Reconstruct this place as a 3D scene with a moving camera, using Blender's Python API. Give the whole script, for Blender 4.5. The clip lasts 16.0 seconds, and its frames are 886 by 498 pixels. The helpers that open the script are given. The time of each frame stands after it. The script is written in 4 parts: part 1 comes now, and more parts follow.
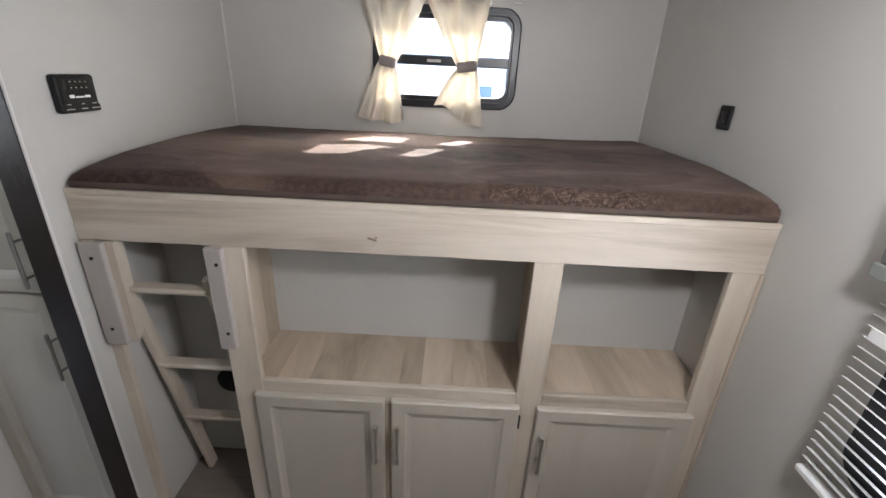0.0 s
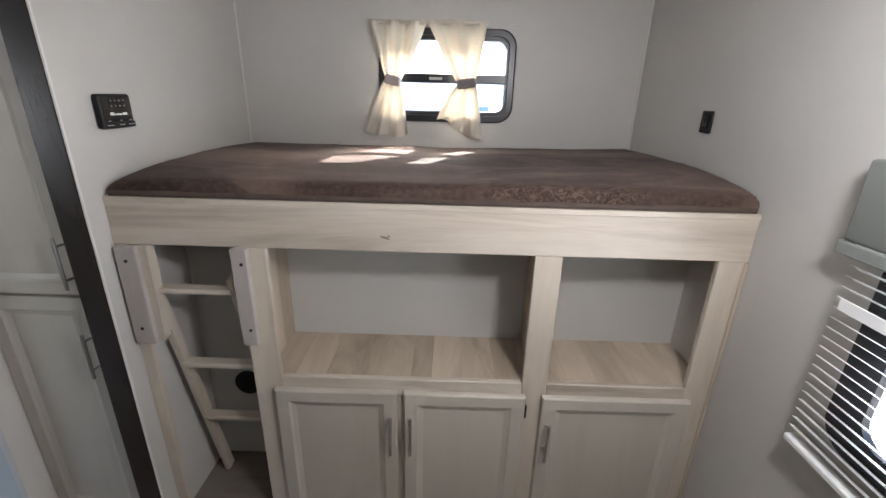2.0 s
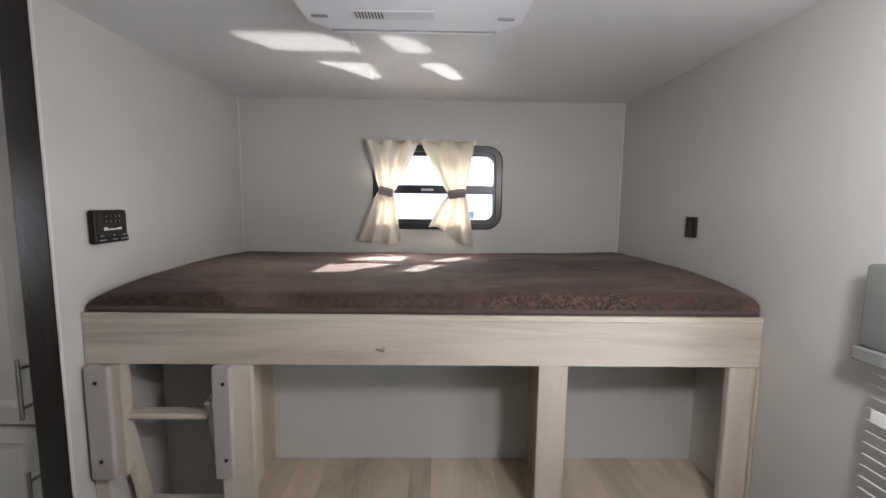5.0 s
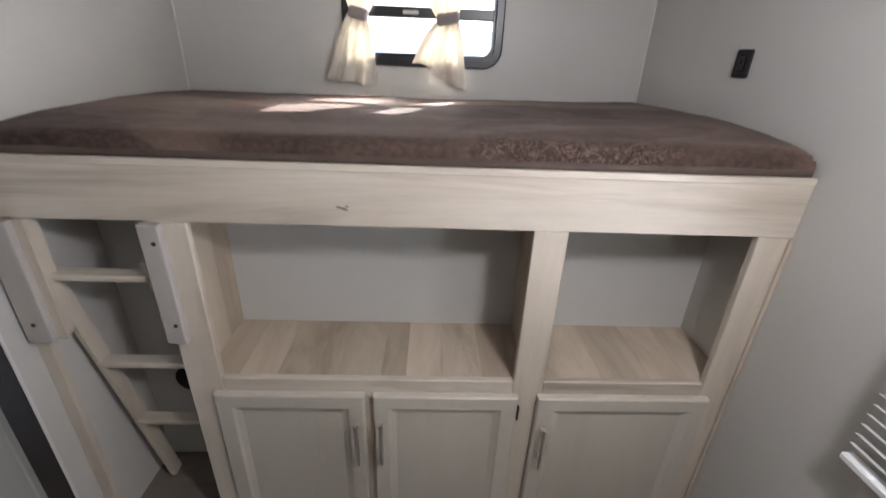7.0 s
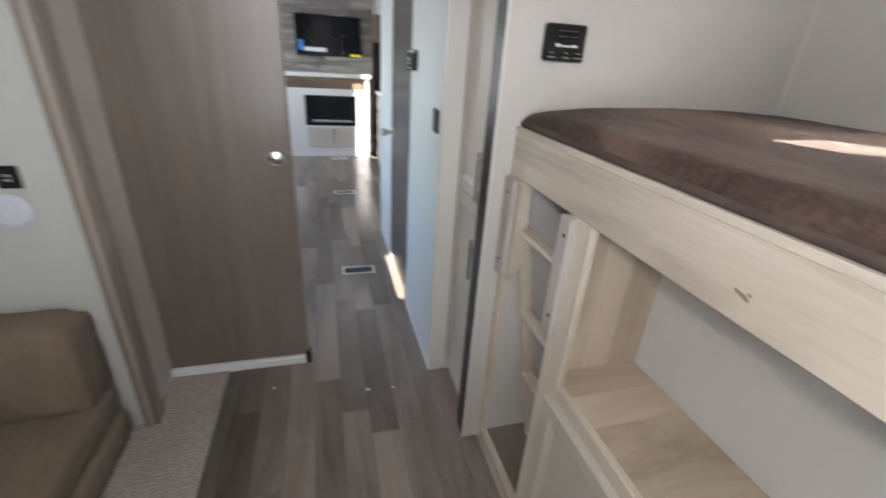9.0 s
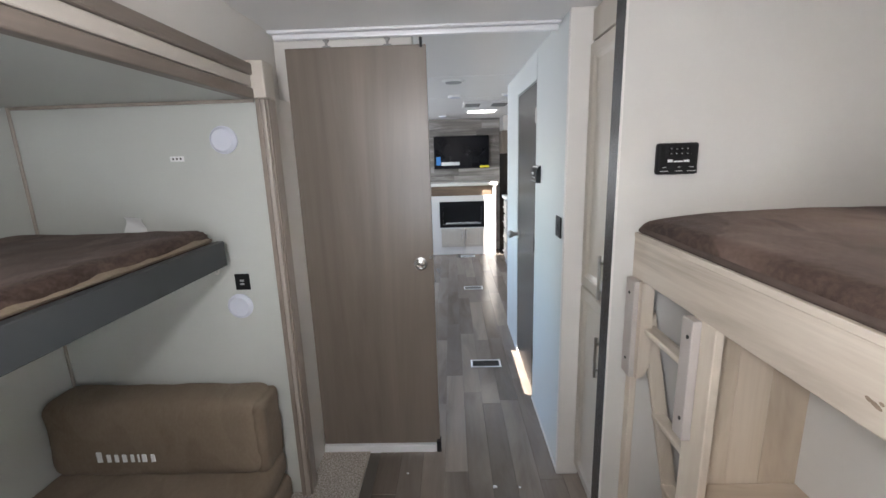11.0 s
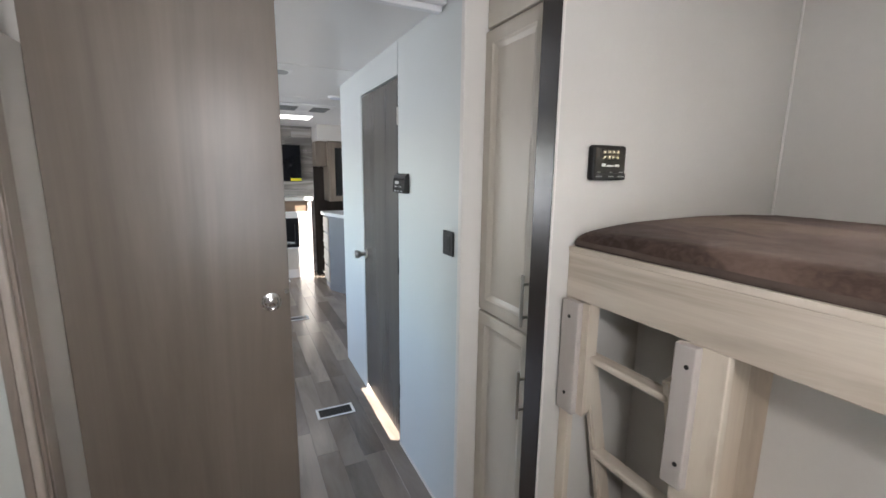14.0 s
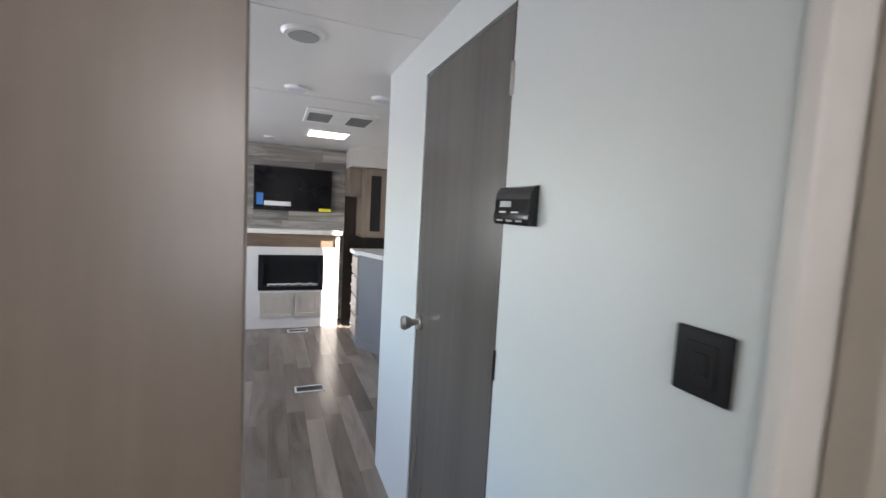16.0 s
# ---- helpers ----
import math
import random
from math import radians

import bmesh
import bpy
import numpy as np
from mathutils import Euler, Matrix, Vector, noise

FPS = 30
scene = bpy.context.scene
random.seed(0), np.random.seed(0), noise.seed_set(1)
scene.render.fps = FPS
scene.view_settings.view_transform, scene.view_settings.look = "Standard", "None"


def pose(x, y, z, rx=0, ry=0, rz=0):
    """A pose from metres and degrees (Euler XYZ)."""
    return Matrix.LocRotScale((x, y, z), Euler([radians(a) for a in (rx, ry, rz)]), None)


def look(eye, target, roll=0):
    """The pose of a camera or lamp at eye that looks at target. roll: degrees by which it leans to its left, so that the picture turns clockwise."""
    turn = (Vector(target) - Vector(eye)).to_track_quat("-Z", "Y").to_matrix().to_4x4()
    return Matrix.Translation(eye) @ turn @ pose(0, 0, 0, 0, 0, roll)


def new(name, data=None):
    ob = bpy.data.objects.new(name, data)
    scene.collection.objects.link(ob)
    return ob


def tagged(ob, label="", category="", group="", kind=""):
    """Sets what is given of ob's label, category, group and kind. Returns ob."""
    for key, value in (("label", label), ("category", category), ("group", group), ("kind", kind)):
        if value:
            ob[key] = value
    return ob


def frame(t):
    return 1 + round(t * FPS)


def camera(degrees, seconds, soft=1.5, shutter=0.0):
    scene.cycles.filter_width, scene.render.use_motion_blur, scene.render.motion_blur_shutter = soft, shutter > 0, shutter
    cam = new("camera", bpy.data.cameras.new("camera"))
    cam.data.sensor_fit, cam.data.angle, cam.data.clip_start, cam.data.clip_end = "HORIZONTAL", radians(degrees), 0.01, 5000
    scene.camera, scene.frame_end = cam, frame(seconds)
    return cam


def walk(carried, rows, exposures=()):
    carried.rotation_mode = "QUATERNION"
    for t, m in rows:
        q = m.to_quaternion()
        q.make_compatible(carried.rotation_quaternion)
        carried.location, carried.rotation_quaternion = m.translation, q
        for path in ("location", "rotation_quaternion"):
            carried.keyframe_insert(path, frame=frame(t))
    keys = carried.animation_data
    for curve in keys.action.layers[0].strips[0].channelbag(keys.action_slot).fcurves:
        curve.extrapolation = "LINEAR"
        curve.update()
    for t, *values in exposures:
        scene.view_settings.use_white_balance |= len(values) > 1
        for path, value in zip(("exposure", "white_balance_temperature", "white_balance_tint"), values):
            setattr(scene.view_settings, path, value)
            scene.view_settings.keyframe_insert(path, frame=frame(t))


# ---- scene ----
cam = camera(92.6, 16.0, shutter=0.4)
PATH = [
    (0, (0.091, 0.127, 1.567), (0.079, 1.973, 0.797), 2.8),
    (0.5, (0.097, 0.096, 1.569), (0.073, 1.938, 0.789), 2.5),
    (1, (0.097, 0.068, 1.556), (0.069, 1.908, 0.772), 2.0),
    (1.5, (0.083, 0.025, 1.546), (0.061, 1.882, 0.804), 1.6),
    (2, (0.073, 0.015, 1.539), (0.056, 1.895, 0.857), 1.5),
    (2.5, (0.08, 0.029, 1.538), (0.064, 1.929, 0.915), 1.4),
    (3, (0.085, 0.048, 1.55), (0.071, 1.984, 1.049), 1.1),
    (3.5, (0.08, 0.048, 1.549), (0.072, 2.016, 1.191), 0.9),
    (4, (0.061, 0.046, 1.554), (0.067, 2.029, 1.297), 1.0),
    (4.2, (0.057, 0.045, 1.558), (0.065, 2.034, 1.345), 0.9),
    (6.3, (0.037, 0.147, 1.521), (0.104, 2.106, 1.122), 0.8),
    (6.5, (0.05, 0.188, 1.51), (0.114, 2.107, 0.948), 1.0),
    (7, (0.088, 0.271, 1.468), (0.158, 2.088, 0.635), 2.3),
    (7.5, (0.122, 0.355, 1.415), (0.135, 2.069, 0.384), 2.2),
    (7.8, (0.109, 0.442, 1.384), (-0.025, 2.136, 0.329), 2.7),
    (8, (0.103, 0.5, 1.376), (-0.236, 2.168, 0.326), 3.7),
    (8.2, (0.104, 0.537, 1.381), (-0.54, 2.128, 0.355), 3.4),
    (8.5, (0.128, 0.566, 1.393), (-1.044, 1.874, 0.436), 3.9),
    (8.7, (0.187, 0.581, 1.408), (-1.288, 1.59, 0.511), 5.0),
    (9, (0.273, 0.619, 1.43), (-1.468, 1.133, 0.59), 3.8),
    (9.5, (0.367, 0.602, 1.465), (-1.502, 0.766, 0.774), 0.3),
    (10.1, (0.432, 0.59, 1.497), (-1.494, 0.62, 0.958), -1.6),
    (12.3, (0.433, 0.585, 1.508), (-1.539, 0.577, 1.176), -0.3),
    (12.5, (0.378, 0.569, 1.492), (-1.593, 0.634, 1.16), -0.0),
    (13, (0.184, 0.455, 1.473), (-1.736, 0.896, 1.131), 0.1),
    (13.5, (0.062, 0.382, 1.461), (-1.766, 1.114, 1.11), 0.4),
    (14, (-0.02, 0.352, 1.444), (-1.79, 1.212, 1.086), 0.7),
    (14.5, (-0.186, 0.381, 1.405), (-1.935, 1.279, 1.039), 1.3),
    (15, (-0.449, 0.437, 1.385), (-2.223, 1.314, 1.092), 1.6),
    (15.5, (-0.747, 0.45, 1.375), (-2.551, 1.291, 1.178), 2.6),
    (16, (-1.043, 0.516, 1.364), (-2.888, 1.271, 1.194), 3.1),
]
EXPOSURES = [(0, 3.12, 6200, 13), (3.4, 3.05, 6200, 13), (4, 2.9, 6200, 13), (6.5, 2.85, 6200, 15), (7.0, 3.1, 6150, 14), (7.5, 3.38, 6100, 14), (8, 3.4, 6100, 14), (9, 3.45, 6300, 13), (9.6, 3.62, 6300, 13), (12.3, 3.55, 6350, 13), (13.2, 3.57, 6400, 13), (14, 3.5, 6400, 13), (15.2, 3.75, 6450, 14), (16, 3.42, 6570, 16)]
walk(cam, [(t, look(eye, target, roll)) for t, eye, target, roll in PATH], EXPOSURES)

# ---- world, sun, large lights ----
SUN = Vector((-0.45, -1.0, -0.64))          # the way the sunlight travels
world = bpy.data.worlds.new("sky")
scene.world = world
world.use_nodes = True
wn = world.node_tree.nodes
sky = wn.new("ShaderNodeTexSky")
sky.sky_type, sky.sun_disc = "NISHITA", False
sky.sun_elevation = math.atan2(0.64, 1.097)
sky.sun_rotation = math.atan2(0.45, 1.0)
wn["Background"].inputs["Strength"].default_value = 0.12
world.node_tree.links.new(sky.outputs["Color"], wn["Background"].inputs["Color"])


def lamp(name, kind, m, power, colour, **kw):
    data = bpy.data.lights.new(name, kind)
    data.energy, data.color = power, colour
    if kind == "SUN":
        data.angle = kw["angle"]
    if kind == "AREA":
        data.shape, data.size, data.size_y = "RECTANGLE", kw["size"], kw["size_y"]
    if kind == "SPOT":
        data.spot_size, data.spot_blend, data.shadow_soft_size = kw["cone"], 0.3, kw["radius"]
    if kind == "POINT":
        data.shadow_soft_size = kw["radius"]
    ob = new(name, data)
    ob.matrix_world = m
    return ob


lamp("sun", "SUN", look((8, 20, 12.8), Vector((8, 20, 12.8)) + SUN), 4.0, (1.0, 0.94, 0.85), angle=radians(0.53))
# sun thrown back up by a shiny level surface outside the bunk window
# an added spot stands in for that reflection; the shiny surface isn't built
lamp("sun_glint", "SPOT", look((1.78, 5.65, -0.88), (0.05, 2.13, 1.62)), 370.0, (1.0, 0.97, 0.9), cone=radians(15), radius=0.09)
# daylight in the window openings
lamp("bunkroom_window_daylight", "AREA", look((0.985, 0.37, 1.12), (0.0, 0.37, 1.45)), 1.25, (0.86, 0.93, 1.0), size=0.56, size_y=0.36)
# added point lamp that lights the bunk room; no such source is known
lamp("ceiling_light_glow", "POINT", pose(0.54, 0.32, 1.72), 3.0, (1.0, 0.985, 0.97), radius=0.07)
# these two windows are unseen; openings and lamps added to brighten living room and hall
lamp("living_window_daylight", "AREA", look((-4.4, -1.26, 1.3), (-4.4, 0.0, 1.2)), 3.1, (0.88, 0.94, 1.0), size=1.9, size_y=0.8)

lamp("hall_window_daylight", "AREA", look((-2.35, -1.26, 1.3), (-2.35, 0.0, 1.5)), 0.18, (0.90, 0.955, 1.0), size=1.0, size_y=0.75)

# ---- materials ----


def mat(name, rough=0.5, metal=0.0, spec=None):
    m = bpy.data.materials.new(name)
    m.use_nodes = True
    nt = m.node_tree
    b = nt.nodes["Principled BSDF"]
    b.inputs["Roughness"].default_value = rough
    b.inputs["Metallic"].default_value = metal
    if spec is not None:
        b.inputs["Specular IOR Level"].default_value = spec
    return m, nt, b


def coords(nt, scale, jitter=True):
    """Object coordinates, stretched, shifted by a chance offset for each object."""
    tc = nt.nodes.new("ShaderNodeTexCoord")
    mp = nt.nodes.new("ShaderNodeMapping")
    mp.inputs["Scale"].default_value = scale
    nt.links.new(tc.outputs["Object"], mp.inputs["Vector"])
    if jitter:
        oi = nt.nodes.new("ShaderNodeObjectInfo")
        mul = nt.nodes.new("ShaderNodeMath")
        mul.operation = "MULTIPLY"
        mul.inputs[1].default_value = 37.0
        nt.links.new(oi.outputs["Random"], mul.inputs[0])
        nt.links.new(mul.outputs[0], mp.inputs["Location"])
    return mp.outputs["Vector"]


def noise_tex(nt, vec, scale, detail=4.0, rough=0.55, distort=0.0):
    n = nt.nodes.new("ShaderNodeTexNoise")
    n.inputs["Scale"].default_value, n.inputs["Detail"].default_value = scale, detail
    n.inputs["Roughness"].default_value, n.inputs["Distortion"].default_value = rough, distort
    nt.links.new(vec, n.inputs["Vector"])
    return n.outputs["Fac"]


def ramp(nt, fac, stops):
    r = nt.nodes.new("ShaderNodeValToRGB")
    e = r.color_ramp.elements
    while len(e) < len(stops):
        e.new(0.5)
    for el, (p, c) in zip(e, stops):
        el.position, el.color = p, (*c, 1)
    nt.links.new(fac, r.inputs["Fac"])
    return r.outputs["Color"]


def mix(nt, fac, a, b, mode="MIX"):
    n = nt.nodes.new("ShaderNodeMix")
    n.data_type, n.blend_type = "RGBA", mode
    for sock, v in ((n.inputs["Factor"], fac), (n.inputs["A"], a), (n.inputs["B"], b)):
        if isinstance(v, bpy.types.NodeSocket):
            nt.links.new(v, sock)
        elif isinstance(v, tuple):
            sock.default_value = (*v, 1)
        else:
            sock.default_value = v
    return n.outputs["Result"]


def bump(nt, b, height, strength, dist=0.002):
    n = nt.nodes.new("ShaderNodeBump")
    n.inputs["Strength"].default_value, n.inputs["Distance"].default_value = strength, dist
    nt.links.new(height, n.inputs["Height"])
    nt.links.new(n.outputs["Normal"], b.inputs["Normal"])


def plain(name, colour, rough=0.5, metal=0.0, vary=0.08, scale=14.0, relief=0.05):
    """A surface of one colour with faint mottling at two scales and fine relief."""
    m, nt, b = mat(name, rough, metal)
    v = coords(nt, (1, 1, 1))
    big, fine = noise_tex(nt, v, scale * 0.25, 3), noise_tex(nt, v, scale * 14, 3)
    lo, hi = tuple(c * (1 - vary) for c in colour), tuple(min(1, c * (1 + vary * 0.6)) for c in colour)
    c = ramp(nt, big, [(0.3, lo), (0.7, hi)])
    c = mix(nt, 0.25, c, ramp(nt, fine, [(0.35, lo), (0.65, hi)]))
    nt.links.new(c, b.inputs["Base Color"])
    if relief:
        bump(nt, b, fine, relief, 0.001)
    return m


def wood(name, pale, mid, dark, along, rough=0.45, fine=1.0, spread=0.25, stretch=1.1, weather=0.0):
    """Printed wood grain running along one axis (0, 1, 2), tint shifted from piece to piece."""
    m, nt, b = mat(name, rough)
    st = [7.0 * fine] * 3
    st[along] = stretch
    v = coords(nt, tuple(st))
    st2 = [60.0 * fine] * 3
    st2[along] = 2.0
    v2 = coords(nt, tuple(st2))
    a = noise_tex(nt, v, 1.0, 6, 0.62, 0.8)
    g = noise_tex(nt, v2, 1.0, 4, 0.6, 0.2)
    c = ramp(nt, a, [(0.28, dark), (0.46, mid), (0.62, pale), (0.8, mid)])
    c = mix(nt, 0.22, c, ramp(nt, g, [(0.3, mid), (0.6, pale)]))
    st3 = [3.5 * fine] * 3
    st3[along] = stretch * 0.7
    w = noise_tex(nt, coords(nt, tuple(st3)), 1.3, 5, 0.65, 1.2)
    c = mix(nt, ramp(nt, w, [(0.54, (0, 0, 0)), (0.68, (weather,) * 3)]), c, mix(nt, 0.5, mid, dark))
    oi = nt.nodes.new("ShaderNodeObjectInfo")
    t = ramp(nt, oi.outputs["Random"], [(0.0, (1 - spread,) * 3), (1.0, (1.0, 1.0, 1.0))])
    c = mix(nt, 1.0, c, t, "MULTIPLY")
    nt.links.new(c, b.inputs["Base Color"])
    bump(nt, b, g, 0.12, 0.001)
    return m


def plush(name, dark, mid, pale, sweep=1.0, crushed=0.8):
    """Brushed velour: broad sweeps of the nap with one crisp edge, and crushed patches."""
    m, nt, b = mat(name, 0.9, 0.0, 0.15)
    v = coords(nt, (1.0, 2.0, 1.0))
    wide = coords(nt, (0.8, 1.7, 1.2))
    soft = noise_tex(nt, wide, 1.6, 2.0, 0.45, 0.3)
    stroke = noise_tex(nt, wide, 2.6, 3.0, 0.5, 0.6)
    fine = noise_tex(nt, v, 55, 3, 0.6, 0.3)
    pile = noise_tex(nt, v, 420, 2)
    low, high = (tuple(k * sweep + j * (1 - sweep) for k, j in zip(c, mid)) for c in (dark, pale))
    c = ramp(nt, soft, [(0.36, low), (0.52, mid), (0.66, high)])
    c = mix(nt, 0.30, c, ramp(nt, stroke, [(0.36, mid), (0.50, high), (0.535, low), (0.72, mid)]))
    c = mix(nt, 0.16, c, ramp(nt, fine, [(0.40, dark), (0.62, pale)]))
    rub = noise_tex(nt, v, 2.6, 3, 0.5, 0.3)
    crush = noise_tex(nt, v, 22, 6, 0.75, 5.0)
    mask = ramp(nt, rub, [(0.63, (0, 0, 0)), (0.72, (crushed,) * 3)])
    c = mix(nt, mask, c, ramp(nt, crush, [(0.40, dark), (0.5, mid), (0.58, tuple(1.2 * k for k in pale))]))
    nt.links.new(c, b.inputs["Base Color"])
    b.inputs["Sheen Weight"].default_value = 0.09
    b.inputs["Sheen Roughness"].default_value = 0.45
    b.inputs["Sheen Tint"].default_value = (0.92, 0.80, 0.74, 1)
    bump(nt, b, pile, 0.5, 0.002)
    return m


WALL = plain("bunkroom_wall_vinyl", (0.535, 0.518, 0.488), 0.42, vary=0.03, scale=6, relief=0.06)
HALLWALL = plain("hall_wall_vinyl", (0.555, 0.59, 0.585), 0.48, vary=0.03, scale=6, relief=0.06)
SLIDEWALL = plain("slide_wall_vinyl", (0.495, 0.508, 0.478), 0.36, vary=0.03, scale=6, relief=0.06)
CEIL = plain("ceiling_panel", (0.72, 0.715, 0.705), 0.35, vary=0.02, scale=5, relief=0.12)
PAINT = plain("cream_trim_paint", (0.66, 0.635, 0.60), 0.4, vary=0.03)
DOORPAINT = wood("pale_taupe_cabinet_foil", (0.505, 0.46, 0.395), (0.485, 0.44, 0.375), (0.445, 0.40, 0.335), 2, 0.42, 1.0, 0.03)
OAK_X = wood("washed_oak_across", (0.61, 0.54, 0.455), (0.50, 0.43, 0.35), (0.27, 0.215, 0.165), 0, 0.5, 1.2, 0.08, 0.6, 0.9)
OAK_Y = wood("washed_oak_deep", (0.60, 0.50, 0.39), (0.47, 0.38, 0.285), (0.23, 0.17, 0.12), 1, 0.5, 0.9, 0.20, 1.1, 0.8)
OAK_Z = wood("washed_oak_upright", (0.60, 0.53, 0.44), (0.53, 0.455, 0.37), (0.34, 0.275, 0.215), 2, 0.5, 0.9, 0.06, 0.8, 0.85)
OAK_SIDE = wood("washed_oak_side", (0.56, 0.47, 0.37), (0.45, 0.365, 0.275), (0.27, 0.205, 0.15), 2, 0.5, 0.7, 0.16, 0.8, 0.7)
BROWN_Z = wood("greybrown_door_foil", (0.205, 0.170, 0.138), (0.155, 0.127, 0.102), (0.092, 0.074, 0.059), 2, 0.33, 0.55, 0.06, 0.25)
TRIM_X = wood("taupe_moulding_across", (0.40, 0.35, 0.305), (0.315, 0.27, 0.232), (0.21, 0.175, 0.15), 0, 0.45, 1.2, 0.05)
TRIM_Z = wood("taupe_moulding_upright", (0.40, 0.35, 0.305), (0.315, 0.27, 0.232), (0.21, 0.175, 0.15), 2, 0.45, 1.2, 0.05)
TRIMDARK_X = wood("dark_taupe_moulding_across", (0.25, 0.205, 0.172), (0.185, 0.15, 0.125), (0.115, 0.092, 0.076), 0, 0.45, 1.2, 0.05)
TRIMDARK_Z = wood("dark_taupe_moulding_upright", (0.25, 0.205, 0.172), (0.185, 0.15, 0.125), (0.115, 0.092, 0.076), 2, 0.45, 1.2, 0.05)
DARKPLY = plain("dark_plywood", (0.20, 0.145, 0.10), 0.8)
DARKTRIM = wood("espresso_trim", (0.03, 0.021, 0.017), (0.022, 0.015, 0.012), (0.016, 0.011, 0.009), 2, 0.27, 1.0, 0.05)
GREYDOOR = wood("grey_bath_door_foil", (0.104, 0.096, 0.087), (0.090, 0.083, 0.075), (0.072, 0.065, 0.059), 2, 0.25, 1.3, 0.05, 0.25)
FLOORPLANK = wood("grey_vinyl_plank", (0.31, 0.26, 0.217), (0.235, 0.194, 0.16), (0.125, 0.10, 0.08), 0, 0.22, 0.9, 0.45)
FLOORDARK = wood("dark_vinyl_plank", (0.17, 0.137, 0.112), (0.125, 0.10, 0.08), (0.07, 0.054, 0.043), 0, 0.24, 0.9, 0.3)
SUBFLOOR = plain("floor_joint_dark", (0.11, 0.095, 0.08), 0.7)
RUSTIC = wood("weathered_wall_plank", (0.44, 0.41, 0.385), (0.20, 0.18, 0.16), (0.10, 0.086, 0.075), 1, 0.55, 1.6, 0.5)
MANTEL = wood("brown_mantel_plank", (0.23, 0.155, 0.10), (0.15, 0.10, 0.067), (0.07, 0.046, 0.032), 1, 0.5, 1.2, 0.1)
TAUPECAB = wood("taupe_cabinet", (0.23, 0.185, 0.145), (0.175, 0.138, 0.107), (0.11, 0.086, 0.066), 2, 0.45, 1.0, 0.1)
VELOUR = plush("brown_velour", (0.019, 0.0115, 0.0092), (0.063, 0.0405, 0.0315), (0.165, 0.113, 0.090), 1.0, 0.5)
SUEDE = plush("brown_suede", (0.14, 0.106, 0.074), (0.185, 0.144, 0.104), (0.235, 0.186, 0.138), 0.7, 0.25)
RAILGREY = plain("charcoal_bunk_rail", (0.040, 0.044, 0.046), 0.55)
BLACK = plain("black_plastic", (0.009, 0.009, 0.010), 0.36)
SCREENBLACK = plain("dark_screen_glass", (0.005, 0.005, 0.007), 0.14, relief=0)
SCREENBLACK.node_tree.nodes["Principled BSDF"].inputs["Specular IOR Level"].default_value = 0.2
BRACKET = wood("grey_taupe_bracket_foil", (0.44, 0.40, 0.37), (0.40, 0.36, 0.33), (0.35, 0.31, 0.28), 2, 0.5, 1.0, 0.05)
BLACKGLOSS = plain("black_gloss", (0.008, 0.008, 0.009), 0.12, relief=0)
BLACK.node_tree.nodes["Principled BSDF"].inputs["Specular IOR Level"].default_value = 0.22
BEIGE = plain("beige_trim_paint", (0.52, 0.475, 0.42), 0.4, vary=0.04)
FRAMEBLACK = plain("black_window_frame", (0.011, 0.012, 0.015), 0.3)
GRILLEGREY = plain("dark_grille_grey", (0.10, 0.10, 0.10), 0.6)
GREYMARK = plain("grey_print", (0.32, 0.33, 0.33), 0.5)
WHITEMARK = plain("white_print", (0.75, 0.76, 0.76), 0.6)
WHITEPLASTIC = plain("white_plastic", (0.80, 0.80, 0.79), 0.35, vary=0.02)
UNITWHITE = plain("cool_white_plastic", (0.86, 0.87, 0.90), 0.3, vary=0.02)
PUCK = plain("frosted_puck_lens", (0.62, 0.64, 0.72), 0.7, vary=0.01, relief=0)
STEEL = plain("brushed_nickel", (0.60, 0.58, 0.55), 0.28, 1.0, relief=0.03)
HANGER = plain("dull_steel", (0.30, 0.29, 0.28), 0.45, 0.9)
CHROME = plain("chrome", (0.75, 0.75, 0.76), 0.12, 1.0, relief=0)
ALUMINIUM = plain("white_aluminium_track", (0.80, 0.80, 0.82), 0.3, 0.1)
SCREW = plain("dark_screw", (0.03, 0.028, 0.026), 0.45, 0.6)
GREYFABRIC = plain("grey_valance_fabric", (0.20, 0.21, 0.195), 0.85, relief=0.4)
TIEFABRIC = plain("taupe_tie_fabric", (0.25, 0.22, 0.215), 0.9, relief=0.5)
ISLANDGREY = plain("grey_island_panel", (0.19, 0.195, 0.205), 0.45)
STONETOP = plain("pale_worktop", (0.66, 0.66, 0.66), 0.25, vary=0.08, scale=40)
YELLOW = plain("yellow_sticker", (0.80, 0.72, 0.03), 0.5)
BLUE = plain("blue_sticker", (0.04, 0.20, 0.55), 0.4)
EMBERS = plain("pale_fire_logs", (0.55, 0.54, 0.52), 0.7)
GRAVEL = plain("pale_gravel", (0.42, 0.40, 0.37), 0.9, vary=0.2, scale=3)
TRAILERWHITE = plain("white_trailer_skin", (0.78, 0.79, 0.80), 0.35)
TRAILERBLUE = plain("tinted_trailer_glass", (0.12, 0.22, 0.30), 0.2)


